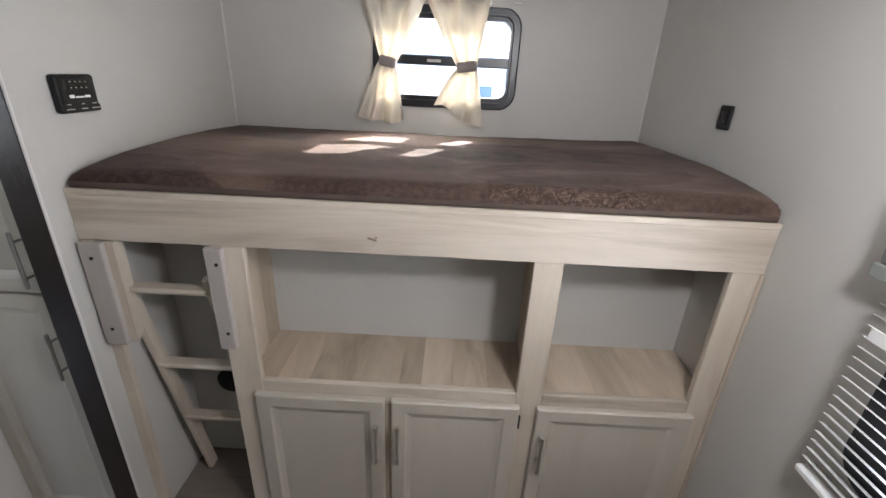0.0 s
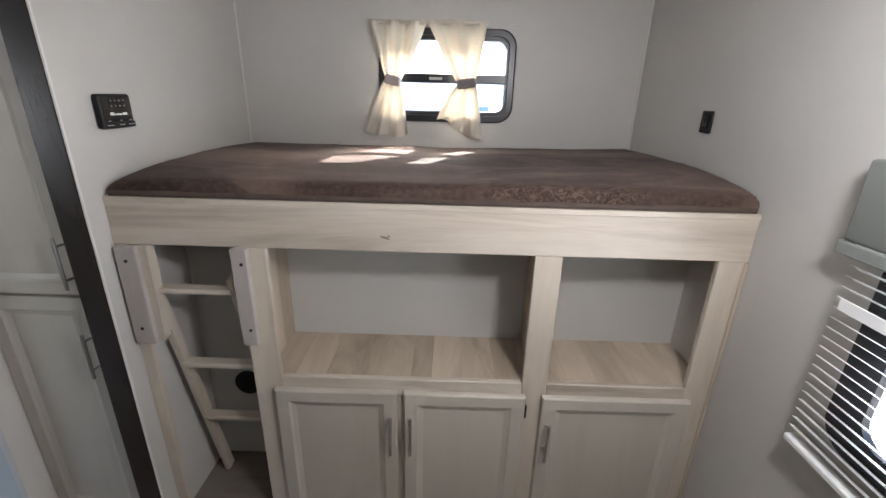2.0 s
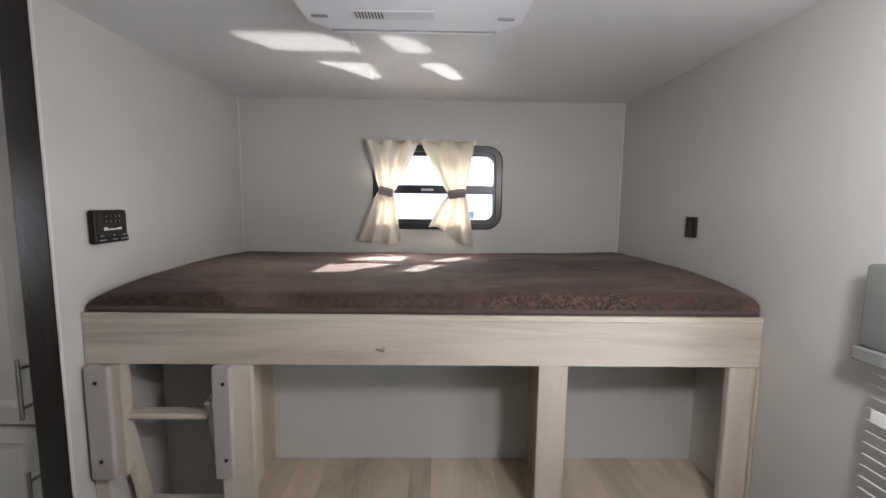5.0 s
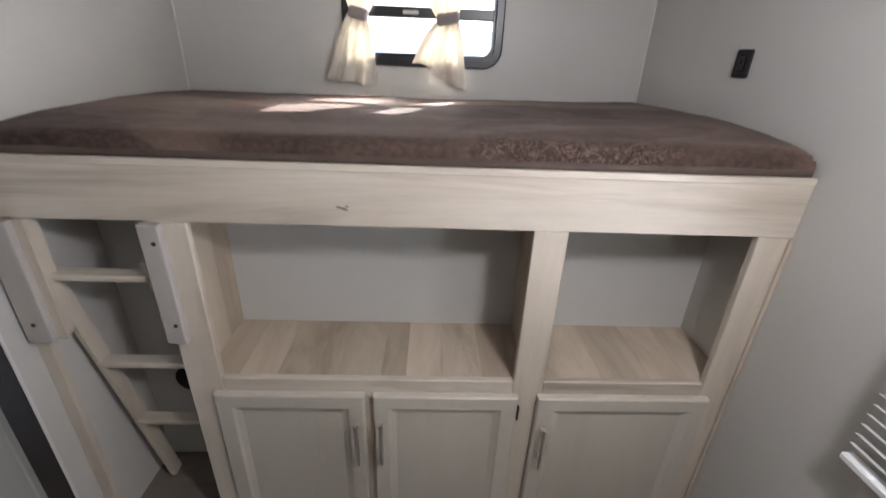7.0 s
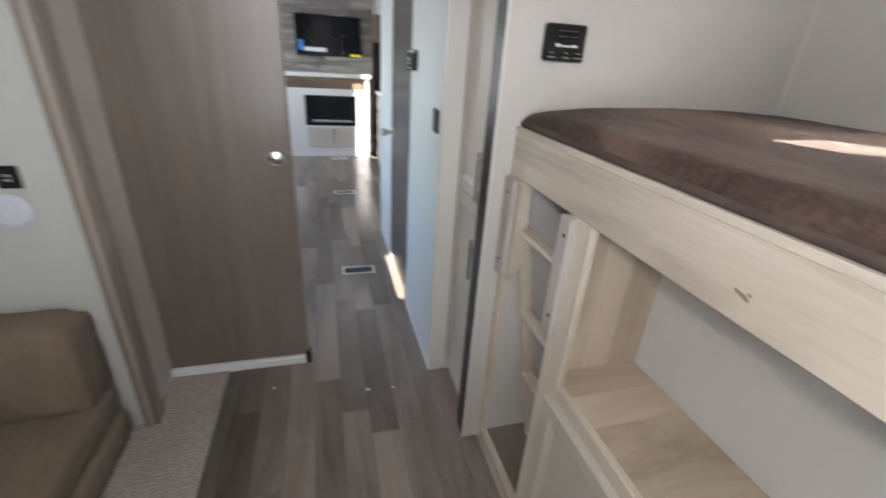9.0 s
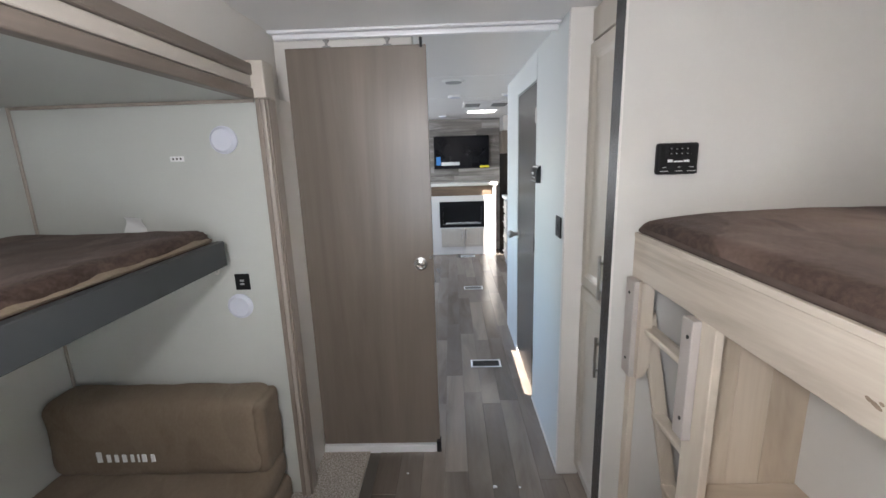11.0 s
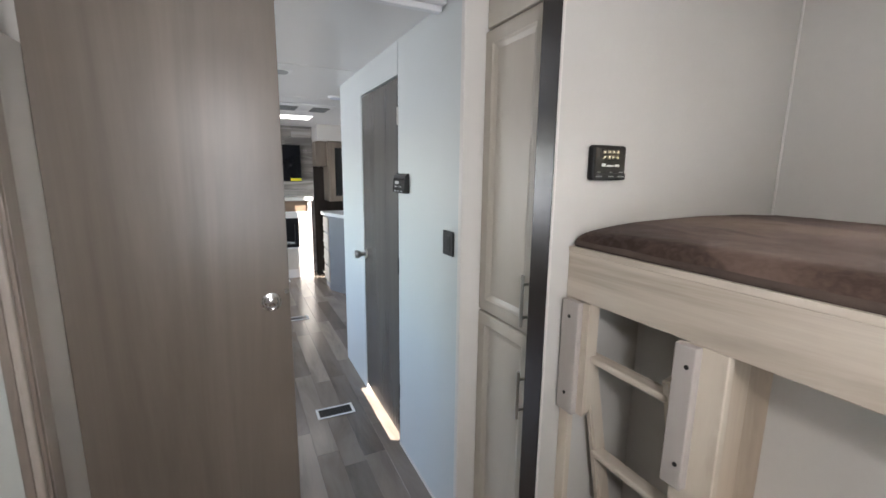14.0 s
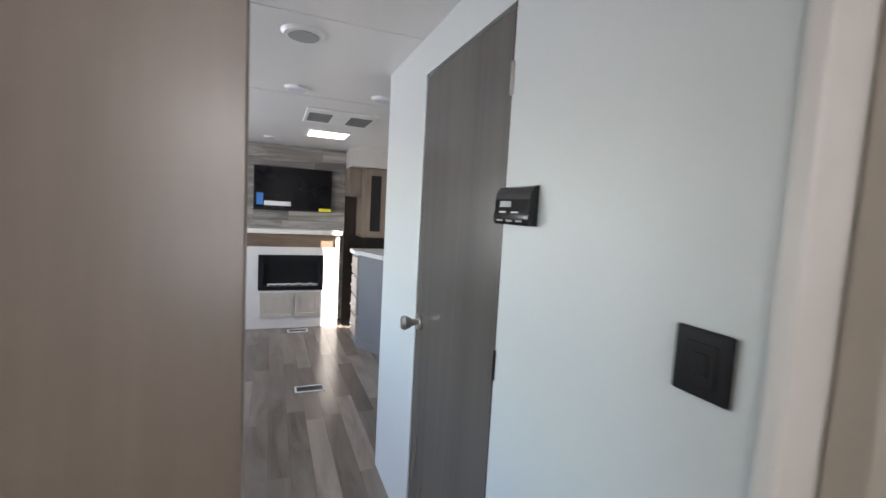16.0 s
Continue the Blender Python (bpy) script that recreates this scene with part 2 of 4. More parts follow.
def carpet_mat():
    m, nt, b = mat("beige_speckled_carpet", 0.95, 0, 0.1)
    v = coords(nt, (1, 1, 1))
    a, s = noise_tex(nt, v, 120, 4, 0.7), noise_tex(nt, v, 7, 3)
    c = ramp(nt, a, [(0.40, (0.15, 0.125, 0.105)), (0.5, (0.36, 0.32, 0.285)), (0.60, (0.58, 0.535, 0.49))])
    c = mix(nt, 0.3, c, ramp(nt, s, [(0.3, (0.30, 0.27, 0.24)), (0.7, (0.48, 0.44, 0.40))]))
    nt.links.new(c, b.inputs["Base Color"])
    bump(nt, b, a, 0.9, 0.006)
    return m


def curtain_mat():
    m, nt, b = mat("cream_curtain_cotton", 0.9, 0, 0.1)
    v = coords(nt, (1, 1, 1))
    f = noise_tex(nt, v, 700, 2)
    c = ramp(nt, f, [(0.3, (0.60, 0.56, 0.49)), (0.7, (0.70, 0.66, 0.585))])
    nt.links.new(c, b.inputs["Base Color"])
    tr = nt.nodes.new("ShaderNodeBsdfTranslucent")
    tr.inputs["Color"].default_value = (0.50, 0.425, 0.30, 1)
    mx = nt.nodes.new("ShaderNodeMixShader")
    mx.inputs["Fac"].default_value = 0.13
    nt.links.new(b.outputs[0], mx.inputs[1])
    nt.links.new(tr.outputs[0], mx.inputs[2])
    nt.links.new(mx.outputs[0], nt.nodes["Material Output"].inputs["Surface"])
    bump(nt, b, f, 0.3, 0.001)
    return m


def glass_mat(name, tint=(1, 1, 1), rough=0.0):
    m, nt, b = mat(name, rough)
    b.inputs["Base Color"].default_value = (*tint, 1)
    b.inputs["Transmission Weight"].default_value = 1.0
    b.inputs["IOR"].default_value = 1.45
    return m


def lamp_mat(name, colour, strength):
    m, nt, b = mat(name, 0.4)
    b.inputs["Base Color"].default_value = (0.8, 0.8, 0.8, 1)
    b.inputs["Emission Color"].default_value = (*colour, 1)
    b.inputs["Emission Strength"].default_value = strength
    return m


CARPET = carpet_mat()
CURTAIN = curtain_mat()
GLASS = glass_mat("clear_glass")
SKYLIGHT = lamp_mat("lit_diffuser", (1.0, 0.97, 0.92), 0.5)

# ---- building blocks ----


def fresh():
    return bmesh.new()


def box(bm, x0, x1, y0, y1, z0, z1, bev=0.0, seg=1):
    m = Matrix.Translation(((x0 + x1) / 2, (y0 + y1) / 2, (z0 + z1) / 2)) @ Matrix.Diagonal((abs(x1 - x0), abs(y1 - y0), abs(z1 - z0), 1))
    vs = bmesh.ops.create_cube(bm, size=1.0, matrix=m)["verts"]
    if bev:
        es = list({e for v in vs for e in v.link_edges})
        bmesh.ops.bevel(bm, geom=es, offset=bev, segments=seg, profile=0.5, affect="EDGES")
    return bm


def one(x0, x1, y0, y1, z0, z1, bev=0.0, seg=1):
    return box(fresh(), x0, x1, y0, y1, z0, z1, bev, seg)


def rod(bm, p0, p1, r0, r1=None, n=14):
    p0, p1 = Vector(p0), Vector(p1)
    d = p1 - p0
    m = Matrix.Translation((p0 + p1) / 2) @ d.to_track_quat("Z", "Y").to_matrix().to_4x4()
    bmesh.ops.create_cone(bm, cap_ends=True, segments=n, radius1=r0, radius2=r0 if r1 is None else r1, depth=d.length, matrix=m)
    return bm


def beam(bm, p0, p1, wide, deep, bev=0.003):
    """A squared bar from p0 to p1, wide along x."""
    p0, p1 = Vector(p0), Vector(p1)
    d = (p1 - p0).normalized()
    side = Vector((1, 0, 0))
    side = (side - d * side.dot(d)).normalized()
    up = d.cross(side)
    rot = Matrix((side, up, d)).transposed().to_4x4()
    m = Matrix.Translation((p0 + p1) / 2) @ rot @ Matrix.Diagonal((wide, deep, (p1 - p0).length, 1))
    vs = bmesh.ops.create_cube(bm, size=1.0, matrix=m)["verts"]
    bmesh.ops.bevel(bm, geom=list({e for v in vs for e in v.link_edges}), offset=bev, segments=2, affect="EDGES")
    return bm


def rrect(cu, cv, w, h, r, n=6):
    pts = []
    for su, sv, a0 in ((1, 1, 0), (-1, 1, 90), (-1, -1, 180), (1, -1, 270)):
        for i in range(n + 1):
            a = radians(a0 + 90 * i / n)
            pts.append((cu + su * (w / 2 - r) + r * math.cos(a), cv + sv * (h / 2 - r) + r * math.sin(a)))
    return pts


def ring(bm, put, outer, inner, d0, d1, lip=0.0):
    """A frame between two loops of like count, from depth d0 to d1; put(u, v, d) gives the place."""
    loops = []
    n = len(outer)
    cu, cv = sum(p[0] for p in outer) / n, sum(p[1] for p in outer) / n
    shr = [(cu + (u - cu) * (1 - lip), cv + (v - cv) * (1 - lip)) for u, v in outer]
    for pts, d in ((outer, d0), (outer, d1 + (d0 - d1) * 0.35), (shr, d1), (inner, d1), (inner, d0)):
        loops.append([bm.verts.new(put(u, v, d)) for u, v in pts])
    for a, b in zip(loops, loops[1:] + loops[:1]):
        for i in range(n):
            bm.faces.new((a[i], a[(i + 1) % n], b[(i + 1) % n], b[i]))
    bmesh.ops.recalc_face_normals(bm, faces=bm.faces)
    return bm


def cushion(bm, x0, x1, y0, y1, z0, z1, r, nx=60, ny=30, amp=0.004, freq=5.0, sag=0.0, crown=0.0, dome=0.0, lift=0.0):
    """A soft slab: rounded upper edges, gently uneven top, straight sides."""
    def steps(a, b, n):
        s = [a, a + r * 0.08, a + r * 0.3, a + r * 0.6]
        return s + [a + r + (b - a - 2 * r) * i / n for i in range(n + 1)] + [b - r * 0.6, b - r * 0.3, b - r * 0.08, b]
    xs, ys = steps(x0, x1, nx), steps(y0, y1, ny)

    def fall(c, a, b):
        d = max(0.0, r - min(c - a, b - c)) / r
        return r * (1 - math.sqrt(max(0.0, 1 - d * d)))
    g = []
    for y in ys:
        row = []
        for x in xs:
            w = noise.noise((x * freq, y * freq, z1)) + 0.4 * noise.noise((x * freq * 4, y * freq * 4, z1))
            e = 0.006 * noise.noise((x * 9, y * 9, 3.1))
            px = x + (e if x in (x0, x1) else 0)
            py = y + (e if y in (y0, y1) else 0)
            u = (x - x0) / (x1 - x0)
            row.append(bm.verts.new((px, py, z1 - max(fall(x, x0, x1), fall(y, y0, y1)) * 0.92 + amp * w - sag * math.sin(math.pi * u) - crown * abs(2 * u - 1) ** 5 * math.exp((y0 - y) / 0.12) + dome * math.sin(math.pi * (y - y0) / (y1 - y0)) + lift * max(0.0, (u - 0.6) / 0.4) ** 2)))
        g.append(row)
    for j in range(len(ys) - 1):
        for i in range(len(xs) - 1):
            bm.faces.new((g[j][i], g[j][i + 1], g[j + 1][i + 1], g[j + 1][i]))
    rim = [g[0][i] for i in range(len(xs))] + [g[j][-1] for j in range(1, len(ys))] + [g[-1][i] for i in range(len(xs) - 2, -1, -1)] + [g[j][0] for j in range(len(ys) - 2, 0, -1)]
    low = [bm.verts.new((v.co.x, v.co.y, z0)) for v in rim]
    for i in range(len(rim)):
        k = (i + 1) % len(rim)
        bm.faces.new((rim[k], rim[i], low[i], low[k]))
    bm.faces.new(low[::-1])
    bmesh.ops.recalc_face_normals(bm, faces=bm.faces)
    return bm


def soft_box(x0, x1, y0, y1, z0, z1, r, amp=0.005, freq=7.0, step=0.03):
    """A stuffed block: all edges rounded to r, skin gently lumpy."""
    bm = fresh()
    lo, hi = Vector((x0, y0, z0)), Vector((x1, y1, z1))
    cuts = [sorted({0.0, 0.25 * r, 0.5 * r, 0.75 * r, r, d - r, d - 0.75 * r, d - 0.5 * r, d - 0.25 * r, d} | {r + (d - 2 * r) * k / max(1, round(d / step)) for k in range(1, max(1, round(d / step)))}) for d in hi - lo]
    seen = {}

    def vert(p):
        key = tuple(round(c, 5) for c in p)
        if key not in seen:
            core = Vector([min(max(c, r), d - r) for c, d in zip(p, hi - lo)])
            out = Vector(p) - core
            q = core + (out.normalized() * r if out.length > 1e-6 else out)
            w = q + lo
            n = noise.noise(w * freq) + 0.5 * noise.noise(w * freq * 2.7)
            seen[key] = bm.verts.new(w + (out.normalized() * amp * n if out.length > 1e-6 else out))
        return seen[key]

    for ax in range(3):
        u, v = (ax + 1) % 3, (ax + 2) % 3
        for end in (0.0, (hi - lo)[ax]):
            for a0, a1 in zip(cuts[u], cuts[u][1:]):
                for b0, b1 in zip(cuts[v], cuts[v][1:]):
                    quad = []
                    for a, b in ((a0, b0), (a1, b0), (a1, b1), (a0, b1)):
                        p = [0.0, 0.0, 0.0]
                        p[ax], p[u], p[v] = end, a, b
                        quad.append(vert(p))
                    if len(set(quad)) == 4:
                        bm.faces.new(quad)
    bmesh.ops.recalc_face_normals(bm, faces=bm.faces)
    return bm


ORIGIN = {}


def finish(name, bm, material, smooth=False):
    me = bpy.data.meshes.new(name)
    if smooth:
        for e in bm.edges:
            if len(e.link_faces) == 2 and e.calc_face_angle(0.0) > 0.75:
                e.smooth = False
    bm.to_mesh(me)
    bm.free()
    me.materials.append(material)
    if smooth:
        for p in me.polygons:
            p.use_smooth = True
    return me


def thing(name, at, label, category, group=""):
    ob = new(name)
    ob.location = at
    ORIGIN[ob] = Vector(at)
    ob.empty_display_size = 0.05
    return tagged(ob, label, category, group)


def part(name, bm, material, parent, label="", smooth=False):
    o = ORIGIN[parent]
    bmesh.ops.translate(bm, verts=bm.verts, vec=-o)
    ob = new(name, finish(name, bm, material, smooth))
    ob.parent = parent
    ORIGIN[ob] = o
    return tagged(ob, label)


def solo(name, bm, material, at, label, category, group="", smooth=False):
    bmesh.ops.translate(bm, verts=bm.verts, vec=-Vector(at))
    ob = new(name, finish(name, bm, material, smooth))
    ob.location = at
    ORIGIN[ob] = Vector(at)
    return tagged(ob, label, category, group)


def setting(name, bm, material, label, category):
    ob = new(name, finish(name, bm, material))
    ORIGIN[ob] = Vector((0, 0, 0))
    return tagged(ob, label, category, "", "structure")


# ---- large structure ----
CZ = 2.033
# bunk room
bm = box(fresh(), -0.94, -0.90, 1.105, 2.13, 0, CZ)
setting("wall_bunk_end", bm, WALL, "cream vinyl wall panel at the bunk's head", "wall")
WX0, WX1, WZ0, WZ1 = -0.235, 0.335, 1.445, 1.797
bm = fresh()
box(bm, -0.94, WX0, 2.13, 2.19, 0, CZ)
box(bm, WX1, 1.0, 2.13, 2.19, 0, CZ)
box(bm, WX0, WX1, 2.13, 2.19, 0, WZ0)
box(bm, WX0, WX1, 2.13, 2.19, WZ1, CZ)
setting("wall_window_side", bm, WALL, "cream vinyl outer wall behind the bunk", "wall")
BY0, BY1, BZ0, BZ1 = -0.04, 0.775, 0.855, 1.385
bm = fresh()
box(bm, 0.945, 1.0, -1.15, BY0, 0, CZ)
box(bm, 0.945, 1.0, BY1, 2.13, 0, CZ)
box(bm, 0.945, 1.0, BY0, BY1, 0, BZ0)
box(bm, 0.945, 1.0, BY0, BY1, BZ1, CZ)
setting("wall_rear", bm, WALL, "cream vinyl rear wall with a blinded window", "wall")
for x0, x1 in ((-0.8995, -0.892), (0.937, 0.9445)):
    setting("trim_corner_bead", one(x0, x1, 2.122, 2.1295, 1.3, CZ - 0.001, 0.002), PAINT, "thin cream bead in the wall corner", "trim")
# slide-out alcove
bm = box(fresh(), -1.28, -1.22, -1.15, -0.115, 0, 1.75)
setting("wall_slide_end", bm, SLIDEWALL, "pale vinyl end wall of the slide-out", "wall")
bm = box(fresh(), -1.22, 0.945, -1.15, -1.09, 0, 1.75)
setting("wall_slide_back", bm, SLIDEWALL, "pale vinyl back wall of the slide-out", "wall")
bm = box(fresh(), -1.22, 0.945, -1.09, -0.166, 1.732, 1.75)
setting("ceiling_slide", bm, SLIDEWALL, "pale low ceiling panel of the slide-out", "ceiling")
bm = box(fresh(), -1.57, 0.945, -0.205, -0.165, 1.7505, CZ)
setting("fascia_slide", bm, PAINT, "cream fascia above the slide-out opening", "fascia")
# partition with the sliding door
bm = fresh()
box(bm, -1.575, -1.53, -0.165, 0.43, 0, CZ)
box(bm, -1.53, -1.28, -0.17, -0.113, 0, CZ - 0.283)
setting("wall_partition", bm, PAINT, "cream partition beside the sliding door", "wall")
# hall
D2A, D2B = -2.62, -1.975
bm = fresh()
box(bm, -3.13, D2A, 1.058, 1.10, 0, CZ)
box(bm, D2B, -1.345, 1.058, 1.10, 0, CZ)
box(bm, D2A, D2B, 1.058, 1.10, 1.885, CZ)
setting("wall_hall", bm, HALLWALL, "pale vinyl hall wall with a bathroom door", "wall")
setting("wall_hall_return", one(-3.17, -3.13, 1.058, 2.13, 0, CZ), HALLWALL, "pale vinyl return wall at the hall's end", "wall")
bm = box(fresh(), -1.3445, -1.3185, 1.052, 1.151, 0, CZ, 0.005, 3)
setting("trim_hall_corner", bm, PAINT, "cream corner trim at the end of the hall wall", "trim")
setting("wall_bath_side", one(-1.40, -1.335, 1.135, 2.13, 0, CZ), WALL, "plain wall between bathroom and pantry", "wall")
# living room shell
# unseen slits, added to throw sun on the fireplace and under the bathroom door
bm = fresh()
box(bm, -6.5, -5.565, 2.13, 2.19, 0, CZ)
box(bm, -5.445, -2.18, 2.13, 2.19, 0, CZ)
box(bm, -1.48, -1.335, 2.13, 2.19, 0, CZ)
box(bm, -2.18, -1.48, 2.13, 2.19, 0, 0.55)
box(bm, -2.18, -1.48, 2.13, 2.19, 0.95, CZ)
box(bm, -5.565, -5.445, 2.13, 2.19, 1.75, CZ)
setting("wall_kitchen_side", bm, WALL, "cream outer wall on the kitchen side, with unseen slits shaping the sun", "wall")
setting("wall_living_front", one(-6.5, -6.30, -1.3, 2.13, 0, CZ), WALL, "cream front wall behind the fireplace", "wall")
# unseen window openings, cut for the added living and hall lamps
bm = fresh()
box(bm, -6.5, -5.35, -1.3, -1.24, 0, CZ)
box(bm, -3.45, -2.9, -1.3, -1.24, 0, CZ)
box(bm, -1.8, -1.575, -1.3, -1.24, 0, CZ)
box(bm, -2.9, -1.8, -1.3, -1.24, 0, 0.9)
box(bm, -2.9, -1.8, -1.3, -1.24, 1.7, CZ)
box(bm, -5.35, -3.45, -1.3, -1.24, 0, 0.9)
box(bm, -5.35, -3.45, -1.3, -1.24, 1.7, CZ)
setting("wall_living_side", bm, WALL, "cream outer wall of the living room", "wall")
setting("wall_living_rear", one(-1.65, -1.5755, -1.24, 0.43, 0, CZ), WALL, "plain wall closing the side room", "wall")
bm = fresh()
box(bm, -6.5, 1.0, -0.205, 2.19, CZ, CZ + 0.06)
box(bm, -6.5, -1.575, -1.3, -0.205, CZ, CZ + 0.06)
for sx in (-2.68, -3.83):
    box(bm, sx - 0.006, sx + 0.006, 0.36, 1.058 if sx > -3.1 else 2.1, CZ - 0.003, CZ + 0.001)
box(bm, -0.222, -0.212, 1.19, 2.13, CZ - 0.003, CZ + 0.001)
setting("ceiling", bm, CEIL, "white textured ceiling panels with thin seams", "ceiling")
floor = setting("floor", one(-6.5, 1.0, -1.3, 2.19, -0.08, -0.006), SUBFLOOR, "grey wood-look vinyl plank floor", "floor")
setting("carpet", one(-1.53, 0.945, -1.09, 0.118, -0.006, 0.006, 0.004, 2), CARPET, "beige speckled carpet in the slide-out", "carpet")
setting("trim_carpet_edge", one(-1.50, 0.945, 0.118, 0.128, -0.006, 0.007, 0.002), TRIM_X, "thin metal-toned edge between carpet and planks", "trim")
# outside
setting("ground", one(-300, 300, -300, 300, -0.95, -0.90), GRAVEL, "pale gravel lot outside the trailer", "ground")

# ---- bunk with cupboards ----
bunk = thing("bunk_bed", (0, 1.65, 0), "washed-oak built-in bunk with open shelves above cupboards", "bunk bed")
part("front_board", one(-0.899, 0.944, 1.165, 1.187, 1.108, 1.2345, 0.002), OAK_X, bunk)
part("top_rail", one(-0.899, 0.944, 1.1642, 1.187, 1.2347, 1.2490, 0.0008), OAK_X, bunk)
part("bed_base", one(-0.899, 0.944, 1.187, 2.129, 1.118, 1.2485), DARKPLY, bunk, "dark plywood bed base")
for x0, x1, z0 in ((-0.899, -0.862, 0.0), (-0.545, -0.455, 0.0), (0.331, 0.412, 0.0), (0.862, 0.944, 0.0)):
    part("stile", one(x0, x1, 1.166, 1.187, z0, 1.1075, 0.002), OAK_Z, bunk)
for x0, x1 in ((-0.455, 0.331), (0.412, 0.862)):
    part("shelf_rail", one(x0, x1, 1.167, 1.187, 0.598, 0.664, 0.003), OAK_X, bunk)
    part("bottom_rail", one(x0, x1, 1.167, 1.187, 0.0, 0.05, 0.002), OAK_X, bunk)
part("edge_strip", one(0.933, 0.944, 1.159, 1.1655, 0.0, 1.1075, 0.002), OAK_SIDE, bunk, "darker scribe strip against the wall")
part("niche_sill", one(-0.862, -0.545, 1.160, 1.187, 0.0, 0.072, 0.003), OAK_X, bunk)
part("niche_floor", one(-0.866, -0.5345, 1.187, 1.43, 0.05, 0.066), FLOORPLANK, bunk)
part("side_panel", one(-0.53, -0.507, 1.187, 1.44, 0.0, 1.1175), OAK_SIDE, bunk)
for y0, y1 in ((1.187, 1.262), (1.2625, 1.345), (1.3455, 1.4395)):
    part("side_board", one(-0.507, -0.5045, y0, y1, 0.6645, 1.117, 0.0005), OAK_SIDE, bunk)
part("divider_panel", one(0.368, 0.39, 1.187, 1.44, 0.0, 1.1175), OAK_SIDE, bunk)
part("niche_lining", one(-0.899, -0.866, 1.187, 1.46, 0.0, 1.1175), WALL, bunk)
part("niche_back", one(-0.866, -0.5345, 1.43, 1.45, 0.0, 1.1175), WALL, bunk)
# dark board over the niche's right side: its shadow put in as colour
part("niche_side", one(-0.534, -0.5305, 1.187, 1.43, 0.0665, 1.1175), DARKPLY, bunk, "dark inner side, the niche's shade put into its colour")
part("shelf_back", one(-0.53, 0.944, 1.44, 1.46, 0.0, 1.1175), WALL, bunk)
part("shelf_core", one(-0.505, 0.368, 1.187, 1.44, 0.630, 0.652), OAK_Y, bunk)
part("shelf_core", one(0.39, 0.944, 1.187, 1.44, 0.630, 0.652), OAK_Y, bunk)
for x0, x1, cuts in ((-0.504, 0.367, (0.09, 0.10, 0.15, 0.13, 0.07, 0.10, 0.11, 0.12)), (0.391, 0.943, (0.10, 0.09, 0.14, 0.11, 0.11))):
    x = x0
    for k, w in enumerate(cuts):
        xe = x1 if k == len(cuts) - 1 else x + w
        part("shelf_plank", one(x + 0.0001, xe - 0.0001, 1.185, 1.4395, 0.6525, 0.664, 0.0002), OAK_Y, bunk)
        x = xe
# grommet on the niche's back
part("cable_grommet", rod(fresh(), (-0.711, 1.43, 0.43), (-0.711, 1.422, 0.43), 0.053, n=24), BLACK, bunk, "black round cable grommet")
kb = fresh()
for r0, r1, x, z in ((0.006, 0.003, -0.112, 1.153), (0.010, 0.0035, -0.101, 1.150), (0.004, 0.0025, -0.094, 1.156)):
    g = rod(fresh(), (0, 1.1652, 0), (0, 1.1646, 0), 1.0, n=14)
    bmesh.ops.transform(g, matrix=Matrix.Translation((x, 0, z)) @ Matrix.Rotation(radians(18), 4, "Y") @ Matrix.Diagonal((r0, 1, r1, 1)), verts=g.verts)
    me = bpy.data.meshes.new("knot_piece")
    g.to_mesh(me)
    kb.from_mesh(me)
    g.free()
    bpy.data.meshes.remove(me)
part("knot", kb, plain("knot_brown", (0.24, 0.175, 0.125), 0.6, vary=0.3, scale=200), bunk, "dark wood knot")


def panel_door(parent, x0, x1, z0, z1, y, handle_x, hz0, hz1, hinge_x=None, name="cupboard_door"):
    """A cabinet door facing -y at depth y: frame with sloped inner moulding, sunk panel, bar handle."""
    w = 0.055
    bm = fresh()
    f = y + 0.02
    put = lambda u, v, d: (u, d, v)
    sq = lambda a: [(x1 - a, z1 - a), (x0 + a, z1 - a), (x0 + a, z0 + a), (x1 - a, z0 + a)]
    loops = []
    for a, d in ((0.0, f), (0.0, y + 0.004), (0.004, y), (w - 0.012, y), (w - 0.004, y + 0.005), (w + 0.010, y + 0.010)):
        loops.append([bm.verts.new(put(u, v, d)) for u, v in sq(a)])
    for a, b in zip(loops, loops[1:]):
        for i in range(4):
            bm.faces.new((a[i], a[(i + 1) % 4], b[(i + 1) % 4], b[i]))
    bm.faces.new(loops[0])
    bm.faces.new(loops[-1])
    bmesh.ops.recalc_face_normals(bm, faces=bm.faces)
    door = part(name, bm, DOORPAINT, parent)
    h = fresh()
    rod(h, (handle_x, y - 0.032, hz0), (handle_x, y - 0.032, hz1), 0.0058)
    for z in (hz0 + 0.028, hz1 - 0.028):
        rod(h, (handle_x, y, z), (handle_x, y - 0.032, z), 0.0045, n=10)
    part("handle", h, STEEL, door, "brushed nickel bar handle", True)
    if hinge_x is not None:
        for z in (z0 + 0.07, z1 - 0.06):
            part("hinge", one(hinge_x - 0.003, hinge_x + 0.003, y + 0.002, y + 0.016, z - 0.024, z + 0.024, 0.002), SCREW, door, "dark hinge")
    return door


part("stile", one(-0.11, -0.02, 1.1675, 1.186, 0.0505, 0.5975, 0.002), OAK_Z, bunk)
panel_door(bunk, -0.477, -0.076, 0.022, 0.622, 1.146, -0.097, 0.397, 0.549)
panel_door(bunk, -0.053, 0.345, 0.022, 0.622, 1.146, -0.030, 0.399, 0.551, 0.349)
panel_door(bunk, 0.400, 0.881, 0.022, 0.622, 1.146, 0.421, 0.390, 0.541)

